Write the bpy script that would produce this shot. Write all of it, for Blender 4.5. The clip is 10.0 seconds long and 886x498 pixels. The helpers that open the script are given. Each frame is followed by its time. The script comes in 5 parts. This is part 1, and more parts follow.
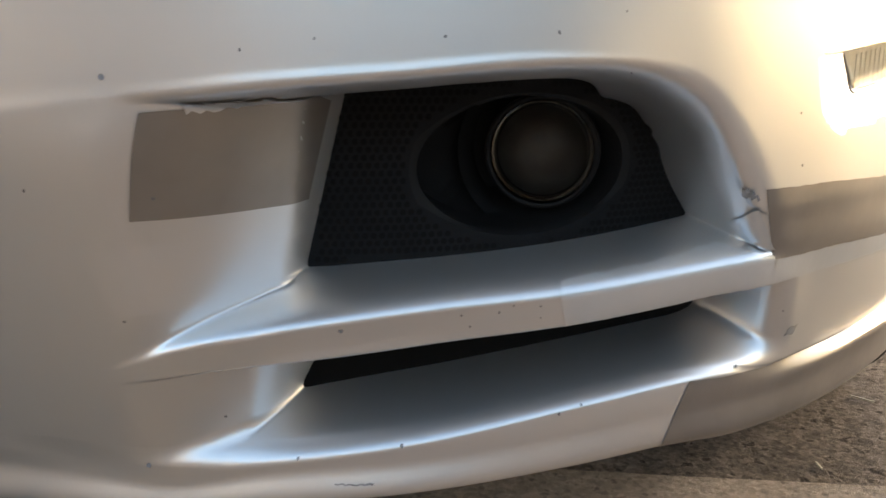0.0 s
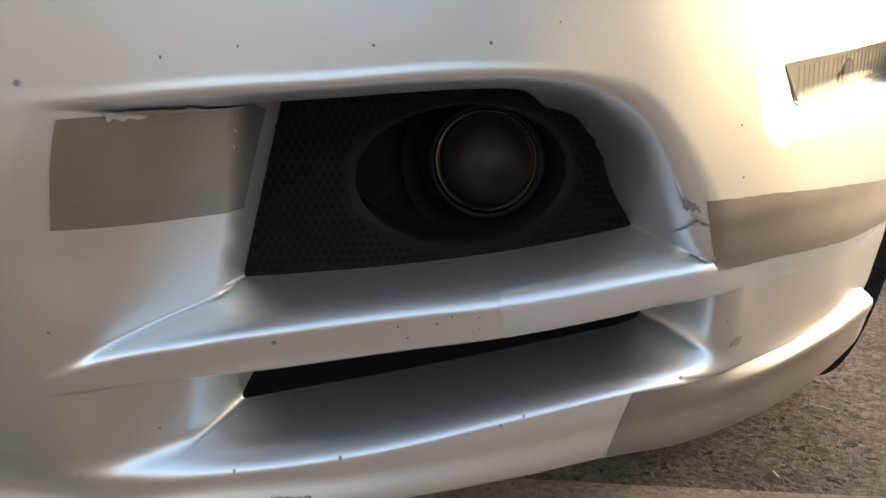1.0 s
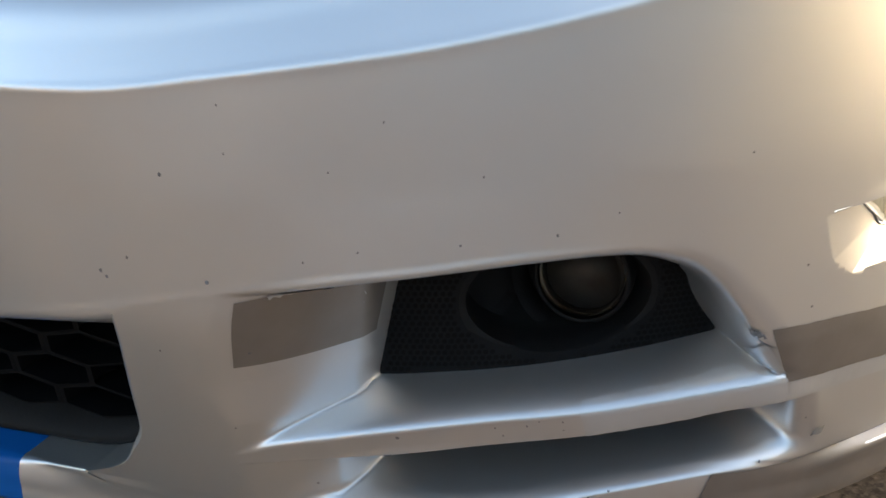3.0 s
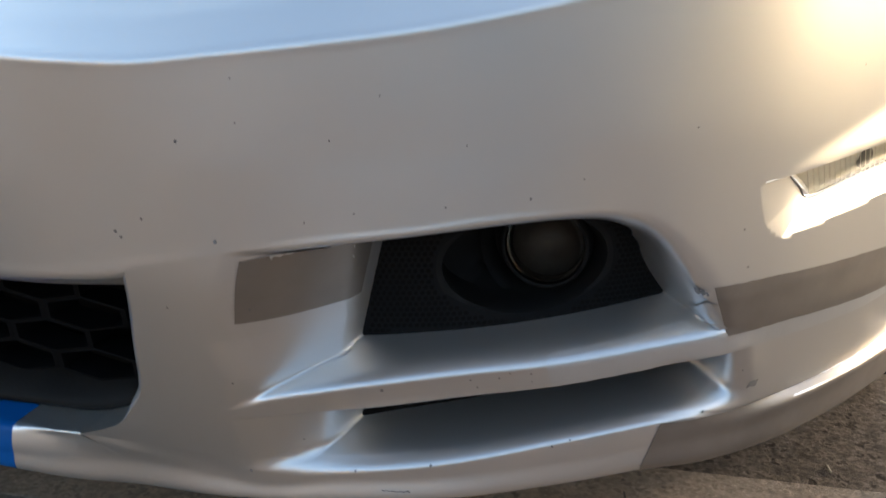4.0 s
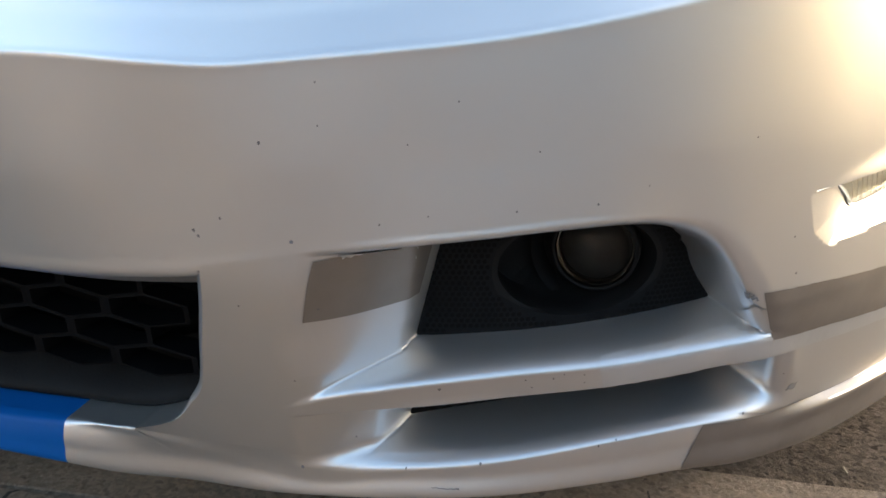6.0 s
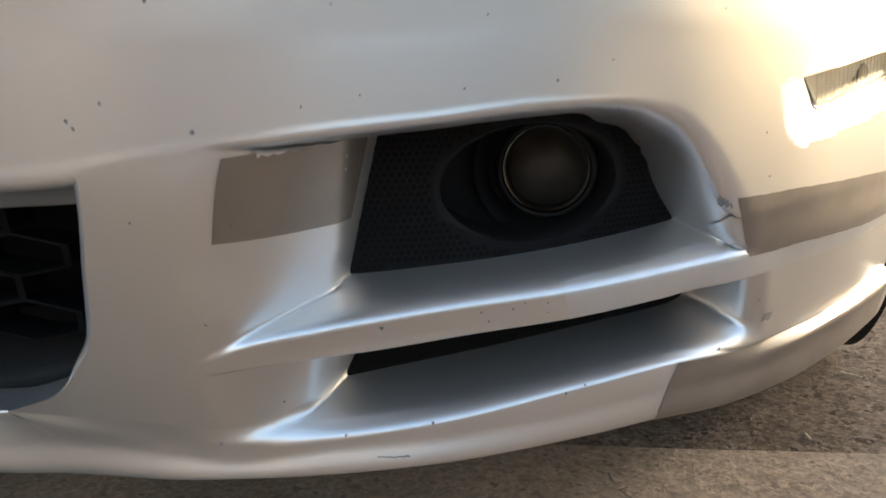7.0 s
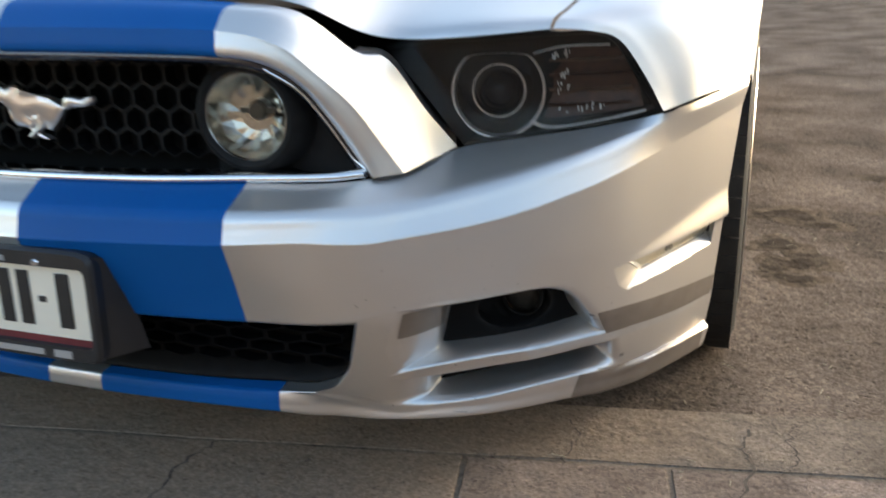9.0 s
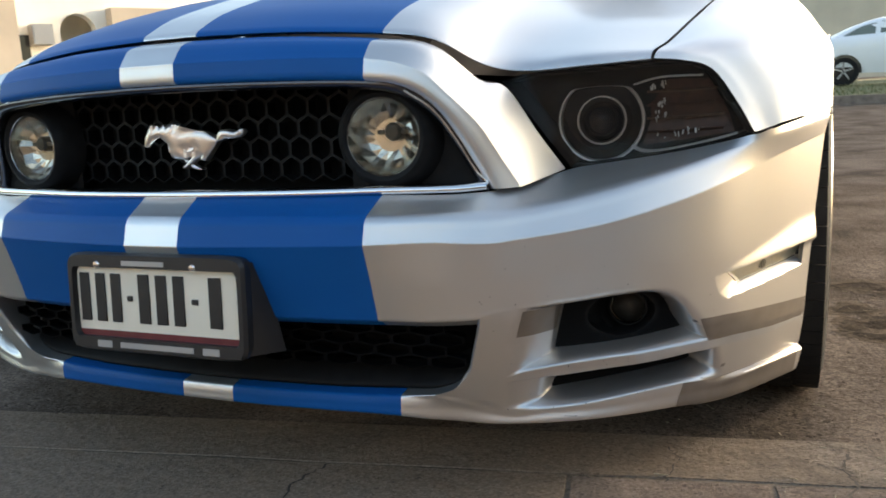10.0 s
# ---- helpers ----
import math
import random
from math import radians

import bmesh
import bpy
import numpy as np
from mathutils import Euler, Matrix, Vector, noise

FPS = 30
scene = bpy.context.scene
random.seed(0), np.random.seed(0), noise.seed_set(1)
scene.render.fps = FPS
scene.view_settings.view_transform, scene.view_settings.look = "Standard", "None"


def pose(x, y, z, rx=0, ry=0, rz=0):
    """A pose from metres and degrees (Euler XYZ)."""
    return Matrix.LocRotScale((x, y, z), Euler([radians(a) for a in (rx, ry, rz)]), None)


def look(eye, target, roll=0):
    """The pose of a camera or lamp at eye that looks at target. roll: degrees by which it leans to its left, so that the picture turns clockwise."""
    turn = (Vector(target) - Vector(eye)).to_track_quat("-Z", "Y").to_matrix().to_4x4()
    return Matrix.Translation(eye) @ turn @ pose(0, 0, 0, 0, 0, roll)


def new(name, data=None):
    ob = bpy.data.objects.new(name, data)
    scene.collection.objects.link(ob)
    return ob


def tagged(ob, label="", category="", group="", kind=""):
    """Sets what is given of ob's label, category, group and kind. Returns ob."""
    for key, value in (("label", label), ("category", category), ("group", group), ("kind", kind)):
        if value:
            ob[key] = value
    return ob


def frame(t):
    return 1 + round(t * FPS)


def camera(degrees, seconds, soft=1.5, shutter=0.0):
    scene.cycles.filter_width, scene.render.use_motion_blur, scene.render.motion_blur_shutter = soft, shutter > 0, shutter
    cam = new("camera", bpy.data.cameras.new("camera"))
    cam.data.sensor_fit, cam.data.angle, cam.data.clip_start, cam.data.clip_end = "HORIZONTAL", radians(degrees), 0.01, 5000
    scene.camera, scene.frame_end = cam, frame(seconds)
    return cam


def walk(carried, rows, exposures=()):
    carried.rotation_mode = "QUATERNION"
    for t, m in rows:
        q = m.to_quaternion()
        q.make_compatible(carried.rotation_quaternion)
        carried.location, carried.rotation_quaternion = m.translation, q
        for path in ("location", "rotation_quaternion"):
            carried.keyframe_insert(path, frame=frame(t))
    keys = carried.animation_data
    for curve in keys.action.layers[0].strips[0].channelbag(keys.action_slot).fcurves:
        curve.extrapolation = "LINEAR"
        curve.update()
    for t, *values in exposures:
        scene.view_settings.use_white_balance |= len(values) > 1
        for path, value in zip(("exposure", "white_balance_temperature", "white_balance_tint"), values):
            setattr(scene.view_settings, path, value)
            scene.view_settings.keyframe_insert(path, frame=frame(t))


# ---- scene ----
LENS = 56.10
ROWS = [
    (0.0, (0.7135, -0.1368, 0.3654), (0.4698, 0.7989, 0.1102), 0.72),
    (0.5, (0.7259, -0.1267, 0.3670), (0.4975, 0.8145, 0.1180), 0.75),
    (1.0, (0.7303, -0.1283, 0.3672), (0.5097, 0.8147, 0.1180), 1.41),
    (1.5, (0.7404, -0.1363, 0.3727), (0.5007, 0.8003, 0.1170), 1.10),
    (2.0, (0.7457, -0.1433, 0.4098), (0.4179, 0.7506, 0.1041), 0.43),
    (2.5, (0.7674, -0.1576, 0.4608), (0.3313, 0.6751, 0.1198), -0.67),
    (2.7, (0.7861, -0.1507, 0.4750), (0.3435, 0.6780, 0.1325), -1.35),
    (3.8, (0.7936, -0.2108, 0.4961), (0.4191, 0.6576, 0.1712), -1.32),
    (4.0, (0.7903, -0.2155, 0.4807), (0.4269, 0.6564, 0.1525), -0.50),
    (4.5, (0.7849, -0.2118, 0.4705), (0.4468, 0.6665, 0.1324), 0.75),
    (5.0, (0.7906, -0.2081, 0.4820), (0.4616, 0.6759, 0.1497), 0.56),
    (5.5, (0.7797, -0.2216, 0.4804), (0.4444, 0.6618, 0.1530), 0.79),
    (5.7, (0.7586, -0.2415, 0.4867), (0.4113, 0.6348, 0.1529), 0.81),
    (6.8, (0.7439, -0.2130, 0.4340), (0.4483, 0.6990, 0.1497), -1.39),
    (7.0, (0.7236, -0.2002, 0.3939), (0.4698, 0.7284, 0.1231), -0.90),
    (7.5, (0.7053, -0.1841, 0.3785), (0.4862, 0.7611, 0.1366), 0.64),
    (8.0, (0.7257, -0.2514, 0.3964), (0.5067, 0.6778, 0.0988), 5.86),
    (8.2, (0.7713, -0.3519, 0.5108), (0.5595, 0.5375, 0.1058), 7.44),
    (8.5, (0.8464, -0.5066, 0.6652), (0.5903, 0.3623, 0.2416), 2.34),
    (8.7, (0.9031, -0.6279, 0.7345), (0.6188, 0.2426, 0.3329), -1.39),
    (9.0, (0.9283, -0.7779, 0.7642), (0.6016, 0.1067, 0.4316), -2.30),
    (9.5, (0.8984, -0.9247, 0.7265), (0.5489, -0.0195, 0.4846), -3.55),
    (10.0, (0.8820, -0.9541, 0.6404), (0.4963, -0.0501, 0.4558), -3.10),
]
cam = camera(LENS, 10.0, soft=1.6, shutter=0.4)
walk(cam, [(t, look(eye, target, roll)) for t, eye, target, roll in ROWS], exposures=[(t, stops, kelvin, 10) for t, stops, kelvin in ((0.0, 1.06, 7100), (1.5, 1.11, 7100), (2.5, 1.04, 7100), (2.8, 0.91, 7000), (3.8, 0.58, 6700), (4.5, 0.84, 6700), (5.5, 0.86, 6700), (6.8, 1.04, 7000), (7.5, 1.06, 7100), (8.0, 1.04, 7100), (8.2, 1.24, 7000), (8.5, 1.01, 6900), (8.7, 0.76, 6900), (9.2, 0.61, 7100), (9.5, 0.34, 7200), (10.0, 0.48, 7250))])

# ---- light ----
world = bpy.data.worlds.new("sky")
scene.world = world
world.use_nodes = True
wt = world.node_tree
sky = wt.nodes.new("ShaderNodeTexSky")
sky.sky_type, sky.sun_disc = "NISHITA", False
sky.sun_elevation, sky.sun_rotation, sky.dust_density = radians(12), radians(42), 2.2
wt.links.new(sky.outputs[0], wt.nodes["Background"].inputs[0])
wt.nodes["Background"].inputs[1].default_value = 0.42
sun = new("sun", bpy.data.lights.new("sun", "SUN"))
sun.data.energy, sun.data.angle, sun.data.color = 2.9, radians(8), (1.0, 0.965, 0.91)
sun.matrix_world = look((6.75, 7.8, 1.75), (0, 0.4, 0))


# ---- materials ----
def material(name, base, rough=0.5, metal=0.0, coat=0.0, spec=0.5, vary=0.0, scale=8.0, bump=0.0, bump_scale=200.0, second=None, emit=None):
    m = bpy.data.materials.new(name)
    m.use_nodes = True
    nt = m.node_tree
    b = nt.nodes["Principled BSDF"]
    b.inputs["Base Color"].default_value = (*base, 1)
    b.inputs["Roughness"].default_value = rough
    b.inputs["Metallic"].default_value = metal
    b.inputs["Coat Weight"].default_value = coat
    b.inputs["Coat Roughness"].default_value = 0.12
    b.inputs["Specular IOR Level"].default_value = spec
    tc = nt.nodes.new("ShaderNodeTexCoord")
    if vary or second:
        n = nt.nodes.new("ShaderNodeTexNoise")
        n.inputs["Scale"].default_value, n.inputs["Detail"].default_value = scale, 6
        nt.links.new(tc.outputs["Object"], n.inputs["Vector"])
        mix = nt.nodes.new("ShaderNodeMix")
        mix.data_type = "RGBA"
        ramp = nt.nodes.new("ShaderNodeMapRange")
        ramp.inputs[1].default_value, ramp.inputs[2].default_value = 0.35, 0.65
        nt.links.new(n.outputs[0], ramp.inputs[0])
        nt.links.new(ramp.outputs[0], mix.inputs[0])
        dark = second or tuple(c * (1 - vary) for c in base)
        mix.inputs[6].default_value, mix.inputs[7].default_value = (*base, 1), (*dark, 1)
        nt.links.new(mix.outputs[2], b.inputs["Base Color"])
    if bump:
        n2 = nt.nodes.new("ShaderNodeTexNoise")
        n2.inputs["Scale"].default_value, n2.inputs["Detail"].default_value = bump_scale, 4
        nt.links.new(tc.outputs["Object"], n2.inputs["Vector"])
        bp = nt.nodes.new("ShaderNodeBump")
        bp.inputs["Strength"].default_value, bp.inputs["Distance"].default_value = bump, 0.002
        nt.links.new(n2.outputs[0], bp.inputs["Height"])
        nt.links.new(bp.outputs[0], b.inputs["Normal"])
    return m


SILVER = material("silver_paint", (0.68, 0.675, 0.67), 0.40, 0.92, 0.6, vary=0.05, scale=3.0, bump=0.02, bump_scale=900)
BLUE = material("blue_vinyl", (0.0, 0.088, 0.32), 0.4, 0.0, 0.0, 0.14, vary=0.08, scale=5.0)
BLACK = material("black_plastic", (0.012, 0.012, 0.0125), 0.6, spec=0.12, vary=0.3, scale=40, bump=0.15, bump_scale=500)
# near-black that stands for deep shade in the slot, meshes, seams and dimples
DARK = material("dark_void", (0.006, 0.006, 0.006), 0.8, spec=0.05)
CHROME = material("chrome", (0.82, 0.82, 0.83), 0.09, 1.0)
TAPE = material("brown_tape", (0.30, 0.272, 0.25), 0.38, 0.8, spec=0.3, vary=0.14, scale=25, bump=0.12, bump_scale=45)
TAPE_LIGHT = material("light_tape", (0.62, 0.63, 0.64), 0.33, 0.75, vary=0.06, scale=30, bump=0.15, bump_scale=80)
RUBBER = material("tyre_rubber", (0.013, 0.013, 0.0135), 0.8, spec=0.2, vary=0.3, scale=30, bump=0.3, bump_scale=150)
WHITE = material("white_plate", (0.80, 0.74, 0.62), 0.4, vary=0.05, scale=20)


def glass(name, tint=(1, 1, 1), rough=0.02, ior=1.5):
    m = bpy.data.materials.new(name)
    m.use_nodes = True
    nt = m.node_tree
    nt.nodes.remove(nt.nodes["Principled BSDF"])
    tr, gl = nt.nodes.new("ShaderNodeBsdfTransparent"), nt.nodes.new("ShaderNodeBsdfGlossy")
    fr, mx = nt.nodes.new("ShaderNodeFresnel"), nt.nodes.new("ShaderNodeMixShader")
    fr.inputs[0].default_value = ior
    tr.inputs[0].default_value = (*tint, 1)
    gl.inputs["Roughness"].default_value = rough
    nt.links.new(fr.outputs[0], mx.inputs[0])
    nt.links.new(tr.outputs[0], mx.inputs[1])
    nt.links.new(gl.outputs[0], mx.inputs[2])
    nt.links.new(mx.outputs[0], nt.nodes["Material Output"].inputs[0])
    return m


GRILLE_GLASS = glass("grille_lamp_glass", (0.97, 0.96, 0.93), 0.03, 1.18)
SMOKED_GLASS = glass("smoked_glass", (0.86, 0.85, 0.85))


GRILLE = material("grille_plastic", (0.0075, 0.0075, 0.0082), 0.55, spec=0.16, vary=0.3, scale=50)
INTAKE = material("intake_plastic", (0.0045, 0.0045, 0.005), 0.65, spec=0.06, vary=0.3, scale=50)
DARK_CHROME = material("dark_chrome", (0.09, 0.09, 0.10), 0.15, 0.9)
SATIN = material("satin_chrome", (0.68, 0.62, 0.59), 0.3, 0.9, vary=0.08, scale=30)
BLACK_SATIN = material("satin_black", (0.018, 0.018, 0.020), 0.42, vary=0.25, scale=30)
GLOSS_BLACK = material("gloss_black", (0.013, 0.0135, 0.0135), 0.35, spec=0.2, vary=0.2, scale=20)
LAMP_GREY = material("lamp_grey", (0.68, 0.67, 0.65), 0.3, 0.5)
PROJECTOR = material("projector_glass", (0.010, 0.010, 0.011), 0.12, 0.0, 0.0, 0.3)
AMBER_LIGHT = material("pale_amber", (0.16, 0.10, 0.07), 0.3, 0.4, vary=0.4, scale=90)
AMBER = material("amber_reflector", (0.075, 0.030, 0.018), 0.3, 0.3, vary=0.5, scale=90, bump=0.5, bump_scale=160)
LAMP_SILVER = material("faceted_silver", (0.60, 0.57, 0.51), 0.22, 0.95, vary=0.12, scale=60)
MARKER_GLASS = glass("marker_glass", (0.95, 0.92, 0.86), 0.1, 1.2)
MARKER_BACK = material("marker_back", (0.72, 0.69, 0.60), 0.4, 0.1, vary=0.15, scale=70, bump=0.5, bump_scale=250)
MARKER_RIB = material("marker_rib", (0.62, 0.58, 0.50), 0.3, 0.1)
MARKER_BULB = material("marker_bulb", (0.12, 0.115, 0.10), 0.4)
SCUFF = material("scuffed_paint", (0.34, 0.33, 0.32), 0.5, 0.5, vary=0.3, scale=200)
CHIP = material("chipped_primer", (0.27, 0.27, 0.28), 0.8, vary=0.5, scale=300)
TEXTURED = material("textured_plastic", (0.0090, 0.0094, 0.0102), 0.7, spec=0.08, vary=0.2, scale=60, bump=0.3, bump_scale=700)
FOG_RIM = material("fog_rim_chrome", (0.80, 0.76, 0.68), 0.22, 1.0, vary=0.3, scale=60)
DULL_CHROME = material("dull_chrome", (0.66, 0.63, 0.57), 0.24, 1.0)
REFLECTOR = material("lamp_reflector", (0.085, 0.083, 0.080), 0.5, 0.3, vary=0.3, scale=90)
LAMP_GLASS = glass("dusty_lens", (0.62, 0.58, 0.54), 0.25, 1.2)
RIM = material("alloy", (0.35, 0.35, 0.36), 0.3, 1.0)


# ---- mesh helpers ----
def catmull(pts, n, chord=False):
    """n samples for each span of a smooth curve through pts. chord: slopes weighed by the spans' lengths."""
    p = [Vector(q) for q in pts]
    p = [p[0] * 2 - p[1]] + p + [p[-1] * 2 - p[-2]]
    out = []
    for i in range(1, len(p) - 2):
        a, b, c, d = p[i - 1], p[i], p[i + 1], p[i + 2]
        for k in range(n):
            t = k / n
            h1, h2 = (c - a) * 0.5, (d - b) * 0.5
            if chord:
                d1, d2, d3 = [max(1e-5, (q - r).length) for q, r in ((b, a), (c, b), (d, c))]
                h1 = ((c - b) * (d1 / d2) + (b - a) * (d2 / d1)) * (d2 / (d1 + d2))
                h2 = ((d - c) * (d2 / d3) + (c - b) * (d3 / d2)) * (d2 / (d2 + d3))
            # spans of very different length: keep the slopes short
            s = (c - b).length
            h1 = h1 if h1.length < 1.6 * s else h1 * (1.6 * s / h1.length)
            h2 = h2 if h2.length < 1.6 * s else h2 * (1.6 * s / h2.length)
            out.append(b * (2 * t**3 - 3 * t * t + 1) + h1 * (t**3 - 2 * t * t + t) + c * (3 * t * t - 2 * t**3) + h2 * (t**3 - t * t))
    out.append(p[-2])
    return out


def loft(bm, rails, n=6, nv=4, mat=None, mirror=False, smooth=True):
    """A smooth skin through rails that have the same number of points. mat: slot number, or a function of the middle of a face."""
    cols = [catmull(r, n) for r in rails]
    lines = [catmull(line, nv) for line in zip(*cols)]
    for side in ((1, -1) if mirror else (1,)):
        grid = [[bm.verts.new((v.x * side, v.y, v.z)) for v in line] for line in lines]
        for a, b in zip(grid, grid[1:]):
            for i in range(len(a) - 1):
                quad = [a[i], b[i], b[i + 1], a[i + 1]]
                try:
                    f = bm.faces.new(quad if side == 1 else quad[::-1])
                except ValueError:
                    continue
                f.smooth = smooth
                if mat is not None:
                    f.material_index = mat(f.calc_center_median()) if callable(mat) else mat


def skin(bm, rails, nv=4, mat=None, mirror=False, before=None, after=None, hole=None):
    """A smooth skin through sampled rails of equal length; before and after only steer its slope at the two edges."""
    ends = ([before] if before else []) + list(rails) + ([after] if after else [])
    lo, hi = (nv if before else 0), (-nv if after else None)
    lines = []
    for line in zip(*ends):
        full = catmull(line, nv)
        lines.append(full[lo:hi] if hi is None else full[lo:hi])
    for side in ((1, -1) if mirror else (1,)):
        grid = [[bm.verts.new((v.x * side, v.y, v.z)) for v in line] for line in lines]
        for k, (a, b) in enumerate(zip(grid, grid[1:])):
            for i in range(len(a) - 1):
                if hole and hole(k, i / nv):
                    continue
                quad = [a[i], b[i], b[i + 1], a[i + 1]]
                f = bm.faces.new(quad if side == 1 else quad[::-1])
                f.smooth = True
                if mat is not None:
                    f.material_index = mat(f.calc_center_median()) if callable(mat) else mat


def box(bm, x0, x1, y0, y1, z0, z1, m=None, mat=0):
    vs = [bm.verts.new((x, y, z)) for x in (x0, x1) for y in (y0, y1) for z in (z0, z1)]
    if m:
        for v in vs:
            v.co = m @ v.co
    for q in ((0, 1, 3, 2), (4, 6, 7, 5), (0, 4, 5, 1), (2, 3, 7, 6), (0, 2, 6, 4), (1, 5, 7, 3)):
        bm.faces.new([vs[i] for i in q]).material_index = mat
    return vs


def tube(bm, pts, r, seg=8, closed=False, flat=1.0):
    """A round bar along pts."""
    p = [Vector(q) for q in pts]
    rings = []
    for i, c in enumerate(p):
        a = p[i - 1] if (i or closed) else c
        b = p[(i + 1) % len(p)] if (i + 1 < len(p) or closed) else c
        d = (b - a).normalized()
        s = d.cross(Vector((0, 0, 1)))
        s = s.normalized() if s.length > 1e-4 else Vector((1, 0, 0))
        u = s.cross(d)
        rings.append([bm.verts.new(c + (s * math.cos(k * 2 * math.pi / seg) * flat + u * math.sin(k * 2 * math.pi / seg)) * r) for k in range(seg)])
    pairs = list(zip(rings, rings[1:])) + ([(rings[-1], rings[0])] if closed else [])
    for a, b in pairs:
        for k in range(seg):
            bm.faces.new((a[k], a[(k + 1) % seg], b[(k + 1) % seg], b[k])).smooth = True
    if not closed:
        for ring in (rings[0], rings[-1]):
            bm.faces.new(ring)


def lathe(bm, profile, m, seg=40, mat=0):
    """Turns (radius, height) about the z axis of m."""
    rings = []
    for r, h in profile:
        rings.append([bm.verts.new(m @ Vector((r * math.cos(k * 2 * math.pi / seg), r * math.sin(k * 2 * math.pi / seg), h))) for k in range(seg)] if r > 1e-6 else [bm.verts.new(m @ Vector((0, 0, h)))])
    for a, b in zip(rings, rings[1:]):
        for k in range(seg):
            q = [a[k % len(a)], a[(k + 1) % seg % len(a)], b[(k + 1) % seg % len(b)], b[k % len(b)]]
            q = [v for i, v in enumerate(q) if v not in q[:i]]
            f = bm.faces.new(q)
            f.smooth, f.material_index = True, mat


def part(name, bm, mats, parent=None, label="", sharp=40, weld=0.0):
    if weld:
        bmesh.ops.remove_doubles(bm, verts=bm.verts[:], dist=weld)
    bmesh.ops.recalc_face_normals(bm, faces=bm.faces[:])
    me = bpy.data.meshes.new(name)
    bm.to_mesh(me)
    bm.free()
    for m in mats if isinstance(mats, (list, tuple)) else [mats]:
        me.materials.append(m)
    if sharp:
        me.set_sharp_from_angle(angle=radians(sharp))
    ob = new(name, me)
    if parent:
        ob.parent = parent
    if label:
        ob["label"] = label
    return ob


def lerp_table(x, table):
    """Piecewise linear y of x."""
    for (a, ya), (b, yb) in zip(table, table[1:]):
        if x <= b:
            return ya + (yb - ya) * max(0, x - a) / (b - a)
    return table[-1][1]


# ---- ground ----
def ground_material(name, base, dark, coarse, fine, bump, grit=0.3, west=None, border=(0.62, 1.12)):
    """Weathered concrete: broad stains, fine speckle, pits."""
    m = material(name, base, 0.95, second=dark, scale=coarse, spec=0.12)
    nt = m.node_tree
    b = nt.nodes["Principled BSDF"]
    b.inputs["Specular IOR Level"].default_value = 0.0
    tc = nt.nodes.new("ShaderNodeTexCoord")
    big = nt.nodes["Mix"]
    speck, mix = nt.nodes.new("ShaderNodeTexNoise"), nt.nodes.new("ShaderNodeMix")
    speck.inputs["Scale"].default_value, speck.inputs["Detail"].default_value, speck.inputs["Roughness"].default_value = fine, 8, 0.7
    nt.links.new(tc.outputs["Object"], speck.inputs["Vector"])
    rng = nt.nodes.new("ShaderNodeMapRange")
    rng.inputs[1].default_value, rng.inputs[2].default_value, rng.inputs[3].default_value, rng.inputs[4].default_value = 0.32, 0.68, 1.0 - grit, 1.0 + 0.6 * grit
    nt.links.new(speck.outputs[0], rng.inputs[0])
    mix.data_type, mix.blend_type = "RGBA", "MULTIPLY"
    mix.inputs[0].default_value = 1.0
    nt.links.new(big.outputs[2], mix.inputs[6])
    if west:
        # another colour towards the west (browner on the edge strip), with an uneven border
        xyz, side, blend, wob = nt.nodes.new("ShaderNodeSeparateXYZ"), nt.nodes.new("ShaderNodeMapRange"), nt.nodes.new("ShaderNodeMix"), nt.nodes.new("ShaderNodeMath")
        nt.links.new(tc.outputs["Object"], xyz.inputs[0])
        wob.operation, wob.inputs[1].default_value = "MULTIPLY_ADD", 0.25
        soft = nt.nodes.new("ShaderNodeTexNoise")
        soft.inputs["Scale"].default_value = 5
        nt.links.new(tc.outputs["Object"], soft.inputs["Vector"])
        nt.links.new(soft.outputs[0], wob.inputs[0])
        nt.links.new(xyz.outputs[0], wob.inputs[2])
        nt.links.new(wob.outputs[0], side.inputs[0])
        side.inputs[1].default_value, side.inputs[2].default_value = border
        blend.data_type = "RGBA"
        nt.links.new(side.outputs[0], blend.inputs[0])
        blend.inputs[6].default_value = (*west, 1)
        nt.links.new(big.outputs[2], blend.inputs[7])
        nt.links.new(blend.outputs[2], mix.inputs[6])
    nt.links.new(rng.outputs[0], mix.inputs[7])
    stone, pick, tint = nt.nodes.new("ShaderNodeTexVoronoi"), nt.nodes.new("ShaderNodeMapRange"), nt.nodes.new("ShaderNodeMix")
    stone.inputs["Scale"].default_value = 230
    sep = nt.nodes.new("ShaderNodeSeparateColor")
    nt.links.new(tc.outputs["Object"], stone.inputs["Vector"])
    nt.links.new(stone.outputs["Color"], sep.inputs[0])
    nt.links.new(sep.outputs[0], pick.inputs[0])
    pick.inputs[3].default_value, pick.inputs[4].default_value = 1 - grit * .6, 1 + grit * .6
    tint.data_type, tint.blend_type = "RGBA", "MULTIPLY"
    tint.inputs[0].default_value = 1.0
    nt.links.new(mix.outputs[2], tint.inputs[6])
    nt.links.new(pick.outputs[0], tint.inputs[7])
    # dark pits
    hole, deep, pitted = nt.nodes.new("ShaderNodeTexNoise"), nt.nodes.new("ShaderNodeMapRange"), nt.nodes.new("ShaderNodeMix")
    hole.inputs["Scale"].default_value, hole.inputs["Detail"].default_value = fine, 5
    nt.links.new(tc.outputs["Object"], hole.inputs["Vector"])
    nt.links.new(hole.outputs[0], deep.inputs[0])
